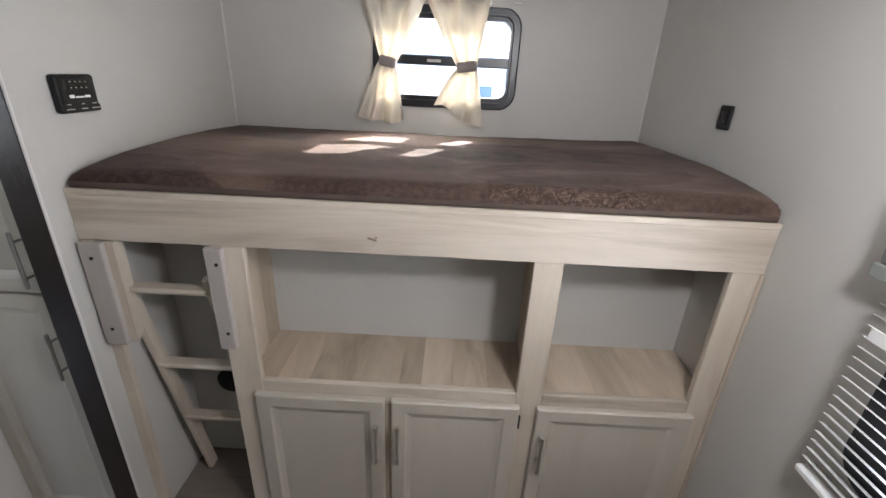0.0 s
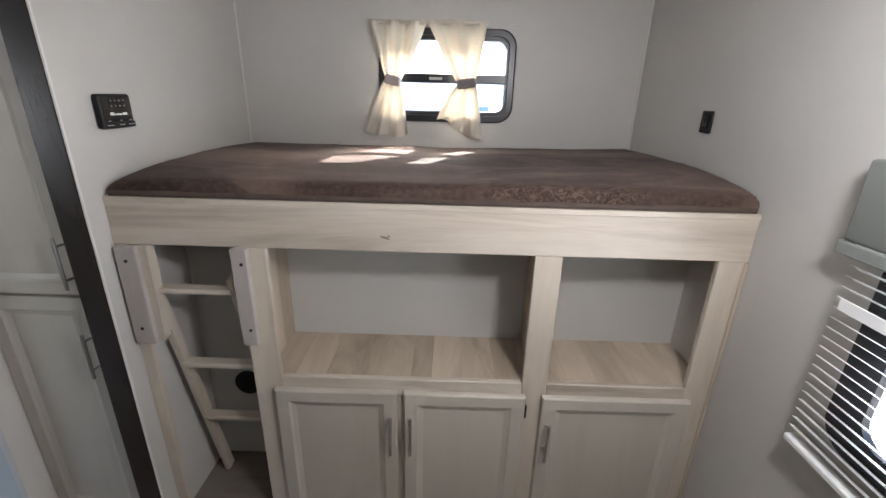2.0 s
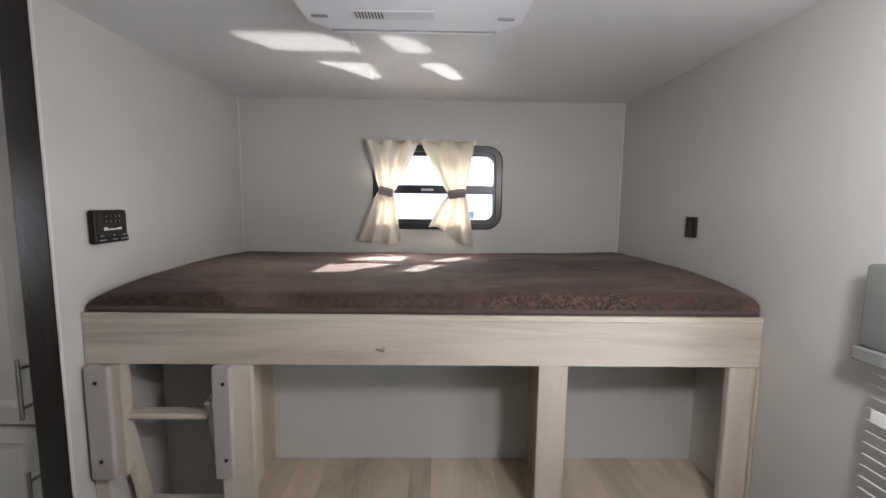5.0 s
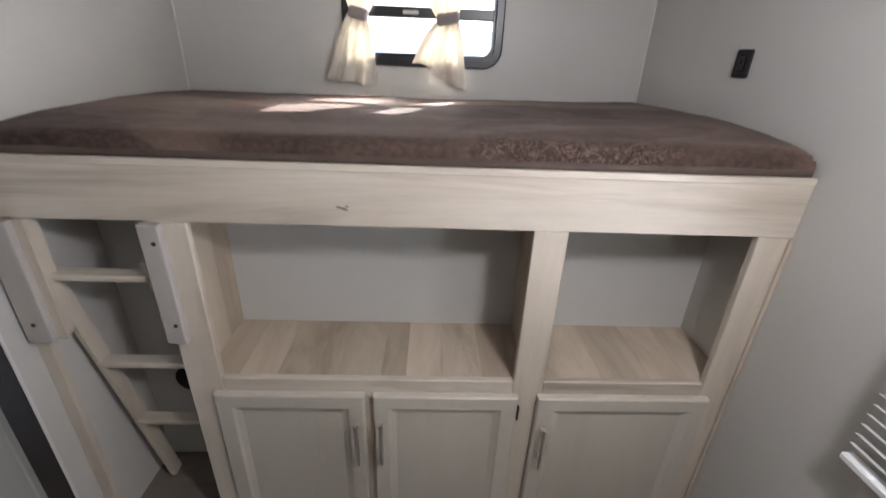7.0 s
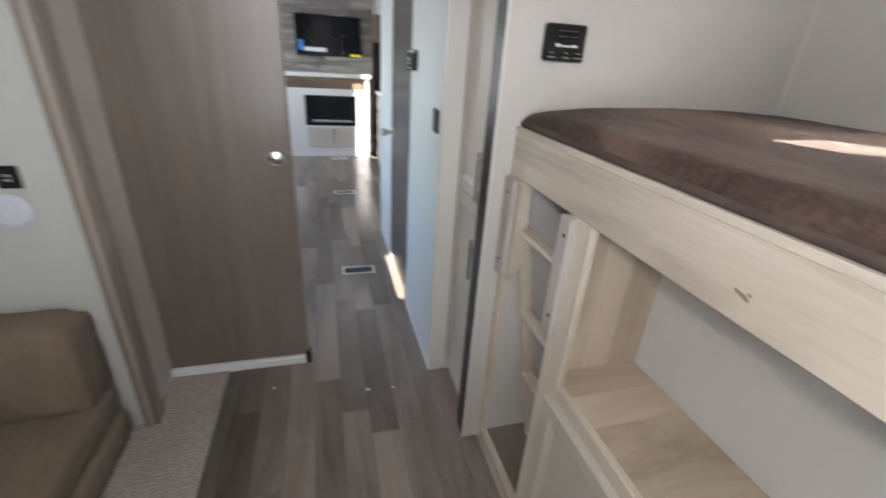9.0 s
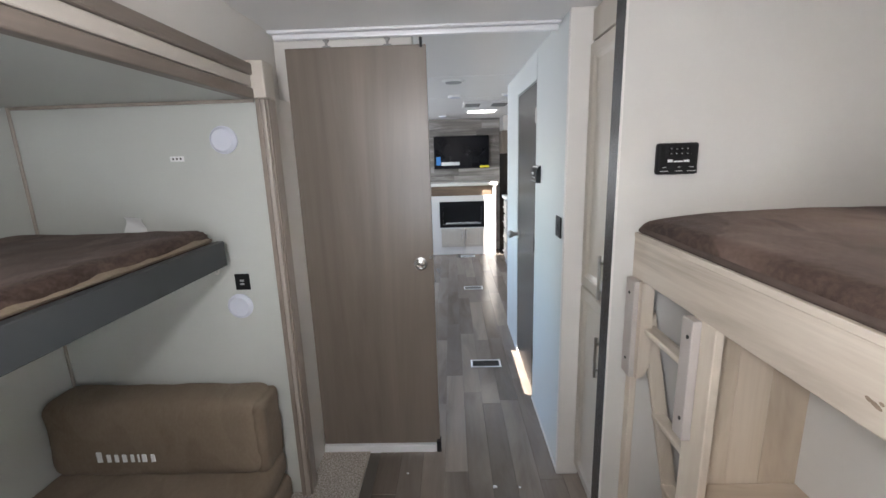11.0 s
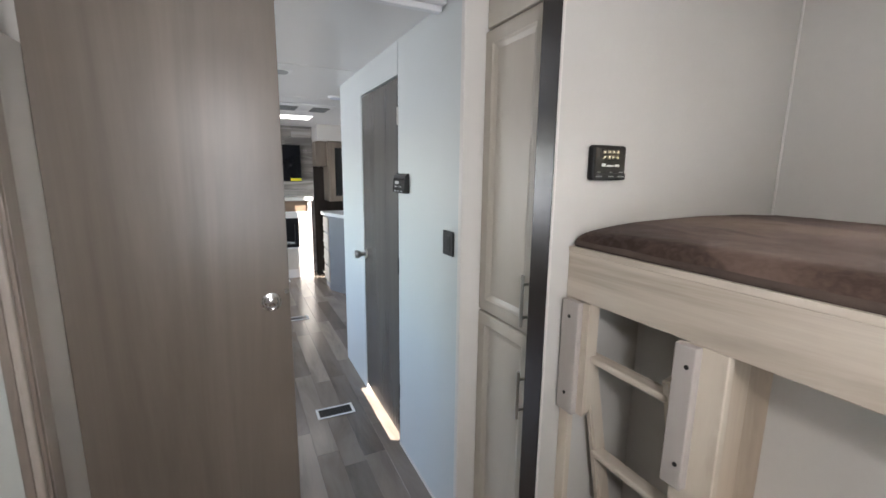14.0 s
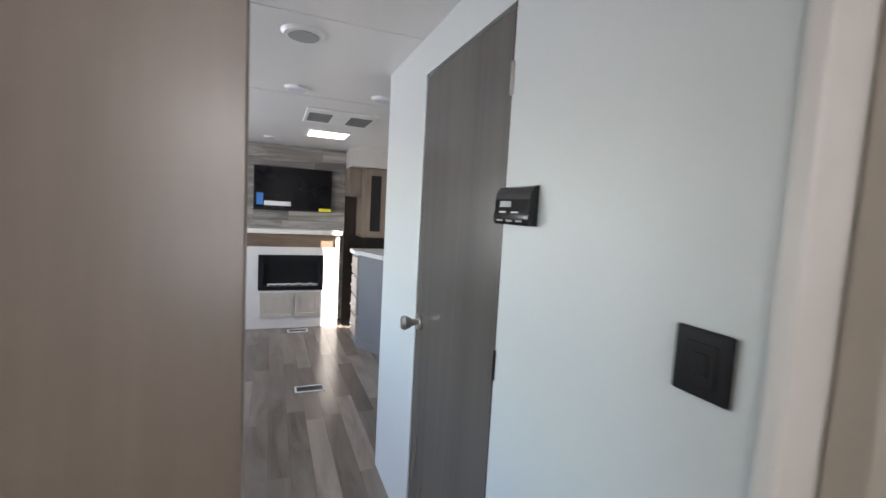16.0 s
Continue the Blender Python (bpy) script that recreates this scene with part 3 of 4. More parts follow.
# ladder brackets and ladder
for x0, x1, z0, sx in ((-0.888, -0.826, 0.785, -0.858), (-0.552, -0.505, 0.79, -0.521)):
    br = thing("ladder_bracket", ((x0 + x1) / 2, 1.166, z0), "pale wooden ladder bracket screwed to the bunk frame", "bracket", "ladder brackets")
    part("plate", one(x0, x1, 1.143, 1.1655, z0, 1.107, 0.003, 2), BRACKET, br, "grey-taupe face plate")
    for z in (z0 + 0.055, 1.063):
        part("screw", rod(fresh(), (sx, 1.1435, z), (sx, 1.141, z), 0.005, n=10), SCREW, br, "dark screw head")
    if x0 < -0.8:
        bm = fresh()
        vs = [bm.verts.new((x, y, z)) for x in (-0.8255, -0.803) for y, z in ((1.158, 1.107), (1.195, 1.107), (1.195, 0.83), (1.18, 0.80), (1.158, 0.79))]
        for i in range(5):
            bm.faces.new((vs[i], vs[(i + 1) % 5], vs[5 + (i + 1) % 5], vs[5 + i]))
        bm.faces.new(vs[:5][::-1])
        bm.faces.new(vs[5:])
        bmesh.ops.recalc_face_normals(bm, faces=bm.faces)
        part("cheek", bm, OAK_Z, br)
ladder = thing("bunk_ladder", (-0.66, 1.32, 0.066), "pale wooden bunk ladder stowed in the niche", "ladder")
LT, LB = (1.195, 1.0), (1.352, 0.07)


def on_ladder(f, side):
    x = -0.838 + 0.036 * f if side < 0 else -0.583 + 0.05 * f
    return Vector((x, LT[0] + (LB[0] - LT[0]) * f, LT[1] + (LB[1] - LT[1]) * f))


for side in (-1, 1):
    part("rail", beam(fresh(), on_ladder(0, side), on_ladder(1, side), 0.022, 0.044, 0.004), OAK_Z, ladder)
for f in (0.05, 0.378, 0.662):
    a, b = on_ladder(f, -1), on_ladder(f, 1)
    part("rung", box(fresh(), a.x, b.x, a.y - 0.030, a.y + 0.014, a.z - 0.009, a.z + 0.009, 0.006, 3), OAK_X, ladder)

mattress = thing("mattress", (0, 1.65, 1.249), "brown plush velour mattress lying on the bunk", "mattress")
part("cover", cushion(fresh(), -0.892, 0.938, 1.176, 2.122, 1.2495, 1.305, 0.032, 120, 60, 0.0045, 4.5, 0.0, 0.018, 0.013, 0.014), VELOUR, mattress, "", True)
bd_x = lambda k: -0.884 + 1.814 * k / 90
strip = fresh()
edge = [[strip.verts.new((bd_x(k), 1.1735 - 0.004 * math.sin(math.pi * a) + 0.002 * noise.noise((bd_x(k) * 14, a, 2.0)), 1.2497 + 0.017 * a + 0.003 * a * noise.noise((bd_x(k) * 9, 4.0, 1.0)))) for k in range(91)] for a in (0.0, 0.25, 0.5, 0.75, 1.0)]
for lo_row, hi_row in zip(edge, edge[1:]):
    for k in range(90):
        strip.faces.new((lo_row[k], lo_row[k + 1], hi_row[k + 1], hi_row[k]))
part("front_border", strip, plain("brown_border_cloth", (0.072, 0.049, 0.039), 0.9, vary=0.3, scale=60, relief=0.3), mattress, "lighter brown front border", True)
bm = fresh()
grid = [[bm.verts.new((0.60 + 0.145 * i / 12 + 0.012 * noise.noise((j * 0.9, i * 0.3, 2.2)), 1.845 + 0.062 * j / 6 + 0.018 * noise.noise((i * 0.45, j * 0.4, 5.1)), 1.3105 + 0.004 * abs(noise.noise((i * 0.8, j * 0.8, 0.4))))) for i in range(13)] for j in range(7)]
for j in range(6):
    for i in range(12):
        bm.faces.new((grid[j][i], grid[j][i + 1], grid[j + 1][i + 1], grid[j + 1][i]))
solo("paper_tag", bm, plain("pale_tag", (0.30, 0.26, 0.22), 0.9), (0.68, 1.88, 1.309), "crumpled pale care tag lying on the mattress", "tag")

# ---- window over the bunk ----
win = thing("window_1", (0.05, 2.13, 1.42), "black-framed rounded trailer window with a sliding lower pane", "window")
tagged(win, kind="structure")
put_y = lambda u, v, d: (u, d, v)
WC, WV = (-0.262 + 0.362) / 2, (1.42 + 1.822) / 2
part("frame", ring(fresh(), put_y, rrect(WC, WV, 0.624, 0.402, 0.075, 8), rrect(WC, WV, 0.562, 0.342, 0.048, 8), 2.1295, 2.112, 0.02), FRAMEBLACK, win, "black rounded frame")
part("frame", ring(fresh(), put_y, rrect(WC, WV, 0.5685, 0.3505, 0.05, 8), rrect(WC, WV, 0.540, 0.305, 0.04, 8), 2.185, 2.131, 0.0), FRAMEBLACK, win, "inner sash frame")
part("bar", one(-0.222, 0.322, 2.118, 2.160, 1.592, 1.632, 0.004), FRAMEBLACK, win, "dark middle bar")
part("latch", one(-0.03, 0.03, 2.112, 2.118, 1.605, 1.617, 0.002), STEEL, win, "small latch")
for z0, z1 in ((1.469, 1.590), (1.634, 1.773)):
    g = part("pane", one(-0.220, 0.320, 2.150, 2.154, z0, z1), GLASS, win)
    g.visible_shadow = False


def curtain(name, top0, top1, tie0, tie1, bot0, bot1, zt, zm, zb, tilt, slope, folds, seed):
    """A tied curtain: full at the rod, gathered at the band, flaring to an uneven hem."""
    c = thing(name, ((tie0 + tie1) / 2, 2.085, zb), "cream cotton curtain tied back with a taupe band", "curtain", "window curtains")
    bm = fresh()
    nu, nv = 64, 48
    rng = random.Random(seed)
    ph = [rng.uniform(0, 6.28) for _ in range(4)]
    f = (zt - zm) / (zt - zb)
    rows = []
    for j in range(nv + 1):
        v = j / nv
        z = zt + (zb - zt) * v
        if v < f:
            k = 1 - (1 - v / f) ** 0.9
            a, b = top0 + (tie0 - top0) * k, top1 + (tie1 - top1) * k ** 1.15
            full = 1 - k
        else:
            q = (v - f) / (1 - f)
            k = q ** 0.72
            a, b = tie0 + (bot0 - tie0) * k, tie1 + (bot1 - tie1) * k
            full = q
        row = []
        for i in range(nu + 1):
            u = i / nu
            wave = math.sin(folds * 6.28 * u + ph[0] + 1.1 * math.sin(3.0 * v + ph[3]))
            wide = noise.noise((u * 3.2 + seed, v * 2.2, 0.7))
            crease = 1 - abs(noise.noise((u * 5.0 + 1.5 * v, v * 3.4 + seed, 4.2))) * 2.2
            y = 2.087 - (0.006 + 0.013 * full) * wave - 0.016 * full * wide - 0.010 * full * crease
            z_hem = tilt * (u - 0.5) * 0.5 + 0.012 * math.sin(4.2 * u + ph[2]) + 0.008 * math.sin(9 * u + ph[1])
            zz = z + z_hem * max(0.0, (v - f) / (1 - f)) + slope * (u - 0.5) * max(0.0, 1 - abs(v - f) / 0.3) * (tie1 - tie0)
            row.append(bm.verts.new((a + (b - a) * u, y, zz)))
        rows.append(row)
    for j in range(nv):
        for i in range(nu):
            bm.faces.new((rows[j][i], rows[j][i + 1], rows[j + 1][i + 1], rows[j + 1][i]))
    part("cloth", bm, CURTAIN, c, "", True)
    mid = (tie0 + tie1) / 2
    bm = box(fresh(), tie0 - 0.006, tie1 + 0.006, 2.066, 2.106, zm - 0.021, zm + 0.021, 0.012, 3)
    bmesh.ops.rotate(bm, verts=bm.verts, cent=(mid, 2.086, zm), matrix=Matrix.Rotation(-math.atan(slope), 3, "Y"))
    part("tie_band", bm, TIEFABRIC, c, "taupe tie band")
    bm = box(fresh(), top0, top1, 2.076, 2.096, zt - 0.012, zt + 0.006, 0.005, 2)
    part("header_tape", bm, CURTAIN, c)


curtain("curtain", -0.291, -0.045, -0.226, -0.164, -0.325, -0.128, 1.838, 1.598, 1.362, 0.0, -0.22, 2.6, 3)
curtain("curtain", -0.040, 0.221, 0.104, 0.180, 0.008, 0.228, 1.842, 1.592, 1.386, -0.16, 0.16, 2.4, 8)
rodt = thing("curtain_rod", (0.0, 2.095, 1.84), "thin white curtain rod on wall brackets", "rod")
part("rod", rod(fresh(), (-0.292, 2.1, 1.838), (0.225, 2.1, 1.838), 0.004), WHITEPLASTIC, rodt)
for x in (-0.29, 0.222):
    part("bracket", one(x - 0.006, x + 0.006, 2.096, 2.1295, 1.830, 1.848, 0.002), WHITEPLASTIC, rodt)
solo("curtain_hook", one(0.318, 0.352, 2.120, 2.1295, 1.838, 1.844, 0.002), WHITEPLASTIC, (0.335, 2.125, 1.838), "small white curtain hook on the wall", "hook")

# ---- blinded window in the rear wall ----
w2 = thing("window_2", (0.945, 0.37, 0.84), "black-framed window behind half-open white blinds", "window")
tagged(w2, kind="structure")
put_x = lambda u, v, d: (d, u, v)
part("frame", ring(fresh(), put_x, rrect(0.3675, 1.12, 0.86, 0.575, 0.07, 8), rrect(0.3675, 1.12, 0.706, 0.452, 0.05, 8), 0.9445, 0.928, 0.01), FRAMEBLACK, w2, "black rounded frame")
g = part("pane", one(0.975, 0.979, BY0 + 0.002, BY1 - 0.002, BZ0 + 0.002, BZ1 - 0.002), GLASS, w2)
g.visible_shadow = False
blind = thing("window_blind", (0.905, 0.37, 0.786), "white slatted mini blind hanging half open", "blind")
slat = fresh()
for i in range(6):
    a = i / 5 - 0.5
    for y in (-0.10, 0.830):
        slat.verts.new((0.905 + a * 0.024, y, 0.0022 * (1 - 4 * a * a) - a * 0.013))
slat.verts.ensure_lookup_table()
for i in range(5):
    v = slat.verts
    slat.faces.new((v[2 * i], v[2 * i + 1], v[2 * i + 3], v[2 * i + 2]))
first = part("slat", slat, WHITEPLASTIC, blind)
first.location.z = 0.825
for k in range(1, 19):
    s2 = first.copy()
    scene.collection.objects.link(s2)
    s2.location.z = 0.825 + k * 0.0238
part("bottom_rail", one(0.892, 0.918, -0.10, 0.834, 0.786, 0.804, 0.004), WHITEPLASTIC, blind, "white bottom rail")
for y in (0.02, 0.60):
    part("ladder_cord", rod(fresh(), (0.893, y, 0.80), (0.893, y, 1.265), 0.0012, n=6), WHITEPLASTIC, blind)
part("slat", one(0.890, 0.893, -0.095, 0.818, 1.140, 1.166, 0.001), WHITEPLASTIC, blind, "slat tilted flat on")
part("head_rail", one(0.89, 0.925, -0.10, 0.832, 1.2635, 1.295, 0.004), WHITEPLASTIC, blind)
val = thing("window_valance", (0.90, 0.37, 1.25), "padded grey fabric valance over the blind", "valance")
part("lower_band", one(0.882, 0.9445, -0.133, 0.862, 1.252, 1.2795, 0.003, 2), GREYFABRIC, val, "stitched lower band")
part("cover", one(0.886, 0.9445, -0.13, 0.858, 1.2797, 1.445, 0.008, 3), GREYFABRIC, val, "", True)

# ---- fittings on the bunk walls ----
ctl = thing("control_panel", (-0.90, 1.268, 1.427), "black bunk control panel with buttons and small print", "control panel")
part("housing", one(-0.8995, -0.876, 1.207, 1.329, 1.427, 1.520, 0.008, 3), BLACK, ctl)
part("shelf_lip", one(-0.8758, -0.8738, 1.210, 1.326, 1.429, 1.446, 0.0008), BLACK, ctl)
for r in range(2):
    for k in range(4):
        part("button", one(-0.876, -0.8735, 1.239 + k * 0.016, 1.250 + k * 0.016, 1.484 + r * 0.014, 1.493 + r * 0.014, 0.001), BLACKGLOSS, ctl)
        part("print_bar", one(-0.8735, -0.8728, 1.243 + k * 0.016, 1.2465 + k * 0.016, 1.4875 + r * 0.014, 1.4895 + r * 0.014), GREYMARK, ctl)
for y0, y1, z0, z1 in ((1.237, 1.252, 1.4635, 1.4715), (1.2545, 1.282, 1.4635, 1.4675), (1.2845, 1.302, 1.4635, 1.4695)):
    part("mark", one(-0.876, -0.8752, y0, y1, z0, z1, 0.0003), WHITEMARK, ctl, "white logo stroke")
part("button_recess", one(-0.8763, -0.8757, 1.230, 1.306, 1.479, 1.511, 0.0002), BLACK, ctl, "dark recess behind the buttons")
for k, (y0, y1) in enumerate(((1.216, 1.240), (1.262, 1.282), (1.296, 1.322))):
    part("print_bar", one(-0.8738, -0.8732, y0, y1, 1.436, 1.4385), GREYMARK, ctl)
    part("toggle", one(-0.8755, -0.8738, y0 + 0.006, y1 - 0.006, 1.4475, 1.450, 0.0005), GREYMARK, ctl)
sok = thing("wall_socket", (0.945, 1.525, 1.441), "black twin charging socket on the rear wall", "socket")
part("plate", one(0.937, 0.9445, 1.493, 1.557, 1.440, 1.512, 0.004, 2), BLACK, sok)
part("insert", one(0.9345, 0.937, 1.508, 1.542, 1.456, 1.498, 0.002), BLACKGLOSS, sok)
part("port", one(0.9335, 0.9345, 1.520, 1.530, 1.474, 1.488), BLACK, sok)

# ---- air unit in the ceiling ----
ac = thing("ceiling_air_unit", (-0.01, 1.0, CZ), "white plastic ceiling air unit with louvre and label", "air unit")
bm = fresh()
vs = [bm.verts.new((x, y, z)) for z, k in ((CZ - 0.001, 0.0), (CZ - 0.045, 0.022)) for x, y in ((-0.29 + k, 0.62 + k), (0.27 - k, 0.62 + k), (0.27 - k, 1.160 - k), (0.225 - k, 1.208 - k), (-0.25 + k, 1.208 - k), (-0.295 + k, 1.160 - k))]
for i in range(6):
    bm.faces.new((vs[i], vs[(i + 1) % 6], vs[6 + (i + 1) % 6], vs[6 + i]))
bm.faces.new(vs[6:])
bmesh.ops.recalc_face_normals(bm, faces=bm.faces)
part("housing", bm, UNITWHITE, ac)
part("lip", one(-0.218, 0.186, 1.196, 1.212, CZ - 0.046, CZ - 0.036, 0.003), UNITWHITE, ac)
# grey strip drawn for the shaded gap between housing and lip
part("gasket", one(-0.226, 0.194, 1.1875, 1.1955, CZ - 0.0465, CZ - 0.034, 0.001), GREYMARK, ac, "grey strip painting the shaded gap at the lip")
part("label_plate", one(-0.155, 0.035, 1.075, 1.12, CZ - 0.0475, CZ - 0.0455), WHITEMARK, ac, "white printed label")
for k in range(9):
    part("print_bar", one(-0.148 + k * 0.0075, -0.145 + k * 0.0075, 1.081, 1.113, CZ - 0.0483, CZ - 0.0476), BLACK, ac)
for x in (-0.235, 0.205):
    part("clip", one(x - 0.02, x + 0.02, 1.10, 1.112, CZ - 0.0495, CZ - 0.0458, 0.002), GREYMARK, ac)
for k in range(8):
    part("louvre", one(-0.2, 0.18, 0.70 + k * 0.03, 0.712 + k * 0.03, CZ - 0.052, CZ - 0.0455, 0.002), WHITEPLASTIC, ac)

# unseen fixture, added to go with the room's point lamp
rl = thing("unseen_ceiling_light", (0.54, 0.32, CZ), "unseen round white ceiling fixture, added above the room's lamp", "light")
part("base", rod(fresh(), (0.54, 0.32, CZ - 0.0005), (0.54, 0.32, CZ - 0.018), 0.07, 0.062, 32), WHITEPLASTIC, rl)
part("shade", rod(fresh(), (0.54, 0.32, CZ - 0.0185), (0.54, 0.32, 1.905), 0.060, 0.045, 32), PUCK, rl, "frosted shade", True)

# ---- pantry beside the bunk ----
pan = thing("pantry_cabinet", (-1.12, 1.6, 0), "tall pale pantry cabinet with two panelled doors", "cabinet")
part("body", one(-1.3175, -0.985, 1.152, 2.12, 0.06, CZ - 0.001), DOORPAINT, pan)
part("plinth", one(-1.3175, -0.985, 1.175, 1.30, 0.0, 0.0595), DARKTRIM, pan, "dark toe kick")
panel_door(pan, -1.316, -1.000, 0.952, 1.900, 1.130, -1.013, 0.985, 1.145, name="upper_door")
panel_door(pan, -1.316, -1.000, 0.065, 0.944, 1.130, -1.013, 0.682, 0.840, name="lower_door")
part("top_panel", one(-1.314, -1.0, 1.136, 1.151, 1.910, 2.02, 0.003), DOORPAINT, pan)
bm = box(fresh(), -0.985, -0.905, 1.100, 1.1515, 0.0, CZ - 0.001, 0.003, 2)
setting("trim_pantry_edge", bm, DARKTRIM, "glossy espresso trim strip beside the pantry", "trim")
setting("trim_bunk_corner", one(-0.904, -0.898, 1.098, 1.1045, 0.0, CZ - 0.001, 0.001), PAINT, "thin cream corner strip", "trim")

# ---- sliding door ----
sd = thing("sliding_door", (-1.507, 0.19, 0.04), "grey-brown sliding door slid open on its ceiling track", "door")
part("leaf", one(-1.529, -1.505, -0.1115, 0.493, 0.042, 1.968, 0.002), BROWN_Z, sd)
kn = part("cup_pull", ring(fresh(), lambda u, v, d: (d, u, v), rrect(0.433, 1.007, 0.064, 0.064, 0.0319, 8), rrect(0.433, 1.007, 0.046, 0.046, 0.0229, 8), -1.5045, -1.498, 0.08), CHROME, sd, "round chrome finger pull", True)
cup = fresh()
rings = [[cup.verts.new((-1.5035 + 0.0045 * (1 - (k / 6) ** 2), 0.433 + 0.0232 * k / 6 * math.cos(6.2832 * i / 24), 1.007 + 0.0232 * k / 6 * math.sin(6.2832 * i / 24))) for i in range(24)] for k in range(1, 7)]
tip = cup.verts.new((-1.499, 0.433, 1.007))
for i in range(24):
    cup.faces.new((tip, rings[0][i], rings[0][(i + 1) % 24]))
    for k in range(5):
        cup.faces.new((rings[k][i], rings[k + 1][i], rings[k + 1][(i + 1) % 24], rings[k][(i + 1) % 24]))
part("cup", cup, CHROME, kn, "polished domed centre", True)
part("lock_pin", rod(fresh(), (-1.505, 0.481, 1.040), (-1.490, 0.481, 1.040), 0.007, n=12), CHROME, sd, "small chrome lock pin", True)
for y in (0.07, 0.33):
    hg = box(fresh(), -1.509, -1.501, y - 0.005, y + 0.005, 1.968, 1.998, 0.001)
    box(hg, -1.511, -1.4985, y - 0.016, y + 0.016, 1.9655, 1.9725, 0.001)
    h = part("hanger", hg, HANGER, sd, "dull steel hanger")
    part("wheel", rod(fresh(), (-1.511, y - 0.0005, 1.9975), (-1.499, y - 0.0005, 1.9975), 0.012, n=14), HANGER, h)
part("end_stop", one(-1.512, -1.498, 0.466, 0.478, 1.955, 1.995, 0.002), BLACK, sd, "black stop")
tr = thing("door_track", (-1.49, 0.42, 1.985), "white aluminium sliding door track on the ceiling", "track")
part("channel", one(-1.512, -1.482, -0.150, 1.049, 1.998, CZ - 0.0125, 0.006, 3), ALUMINIUM, tr)
part("flange", one(-1.528, -1.462, -0.164, 1.056, CZ - 0.012, CZ - 0.001, 0.002), ALUMINIUM, tr)
gd = thing("door_floor_guide", (-1.5, 0.19, 0), "white floor strip under the sliding door", "strip")
part("strip", one(-1.53, -1.488, -0.1115, 0.476, -0.005, 0.038, 0.003), ALUMINIUM, gd)
part("end_block", one(-1.532, -1.486, 0.4765, 0.500, -0.005, 0.062, 0.004), BLACK, gd, "black plastic end block")

# ---- slide-out mouldings ----
bm = fresh()
box(bm, -1.2195, -1.200, -0.132, -0.112, 0.0, 1.730, 0.004, 2)
box(bm, -1.2195, -1.207, -0.0935, -0.085, 0.0, 1.730, 0.002, 2)
setting("trim_slide_post", bm, TRIMDARK_Z, "dark taupe flutes of the slide-out post", "trim")
bm = box(fresh(), -1.2195, -1.197, -0.1115, -0.094, 0.0, 1.730, 0.005, 2)
box(bm, -1.28, -1.2197, -0.1143, -0.085, 0.0, 1.730, 0.002)
setting("trim_slide_post_inner", bm, TRIM_Z, "pale taupe rib of the slide-out post", "trim")
setting("trim_slide_block", one(-1.285, -1.190, -0.164, -0.083, 1.7305, 1.862, 0.006, 2), BEIGE, "square beige corner block above the post", "trim")
setting("trim_slide_lower", one(-1.19, 0.944, -0.1645, -0.126, 1.727, 1.765, 0.004, 2), TRIMDARK_X, "dark taupe lower moulding along the slide-out", "trim")
setting("trim_slide_middle", one(-1.19, 0.944, -0.1645, -0.132, 1.769, 1.809, 0.004, 2), BEIGE, "beige middle band along the slide-out", "trim")
setting("trim_slide_upper", one(-1.19, 0.944, -0.1645, -0.122, 1.8095, 1.850, 0.006, 2), TRIMDARK_X, "dark taupe upper moulding along the slide-out", "trim")
setting("trim_slide_corner", one(-1.2195, -1.210, -1.0895, -1.078, 0, 1.7315, 0.002), TRIM_Z, "thin taupe corner strip in the slide-out", "trim")
setting("trim_slide_ceiling", one(-1.2195, -1.208, -1.077, -0.141, 1.719, 1.7315, 0.002), TRIM_X, "thin taupe strip under the slide ceiling", "trim")

# ---- slide-out things ----
ub = thing("upper_bunk", (-0.2, -0.68, 1.11), "folding upper bunk with a charcoal front rail", "bunk bed")
part("front_rail", one(-1.152, 0.78, -0.325, -0.294, 1.111, 1.208, 0.003, 2), RAILGREY, ub, "charcoal front rail")
part("deck", one(-1.150, 0.78, -1.085, -0.3255, 1.125, 1.160, 0.003), RAILGREY, ub)
part("end_rail", one(-1.152, -1.125, -1.085, -0.3255, 1.1605, 1.205, 0.003), RAILGREY, ub)
hook = fresh()
for k in range(8):
    a0, a1 = radians(180 + k * 25), radians(180 + (k + 1) * 25)
    rod(hook, (-1.10 + 0.014 * math.cos(a0), -0.31, 1.110 + 0.020 * math.sin(a0)), (-1.10 + 0.014 * math.cos(a1), -0.31, 1.110 + 0.020 * math.sin(a1)), 0.0028, n=8)
part("hook", hook, STEEL, ub, "bent steel hook", True)
um = thing("mattress", (-0.2, -0.68, 1.161), "brown plush velour mattress on the folding bunk", "mattress")
part("cover", cushion(fresh(), -1.124, 0.75, -1.08, -0.335, 1.1615, 1.262, 0.04, 70, 30, 0.006, 5.0, -0.0), VELOUR, um, "", True)
eb = fresh()
lines = []
for k in range(7):
    a = k / 6
    row_v = []
    for i in range(121):
        x = -1.126 + 1.876 * i / 120
        wob = 0.010 * noise.noise((x * 7, a * 2, 1.7)) + 0.006 * noise.noise((x * 22, a * 3, 6.1))
        row_v.append(eb.verts.new((x, -0.330 + 0.010 * math.sin(math.pi * a) - (0.030 * a * a) + wob * 0.5, 1.209 + 0.026 * a + wob * a)))
    lines.append(row_v)
for k in range(6):
    for i in range(120):
        eb.faces.new((lines[k][i], lines[k][i + 1], lines[k + 1][i + 1], lines[k + 1][i]))
part("edge_fold", eb, SUEDE, um, "lighter ruffled front edge", True)
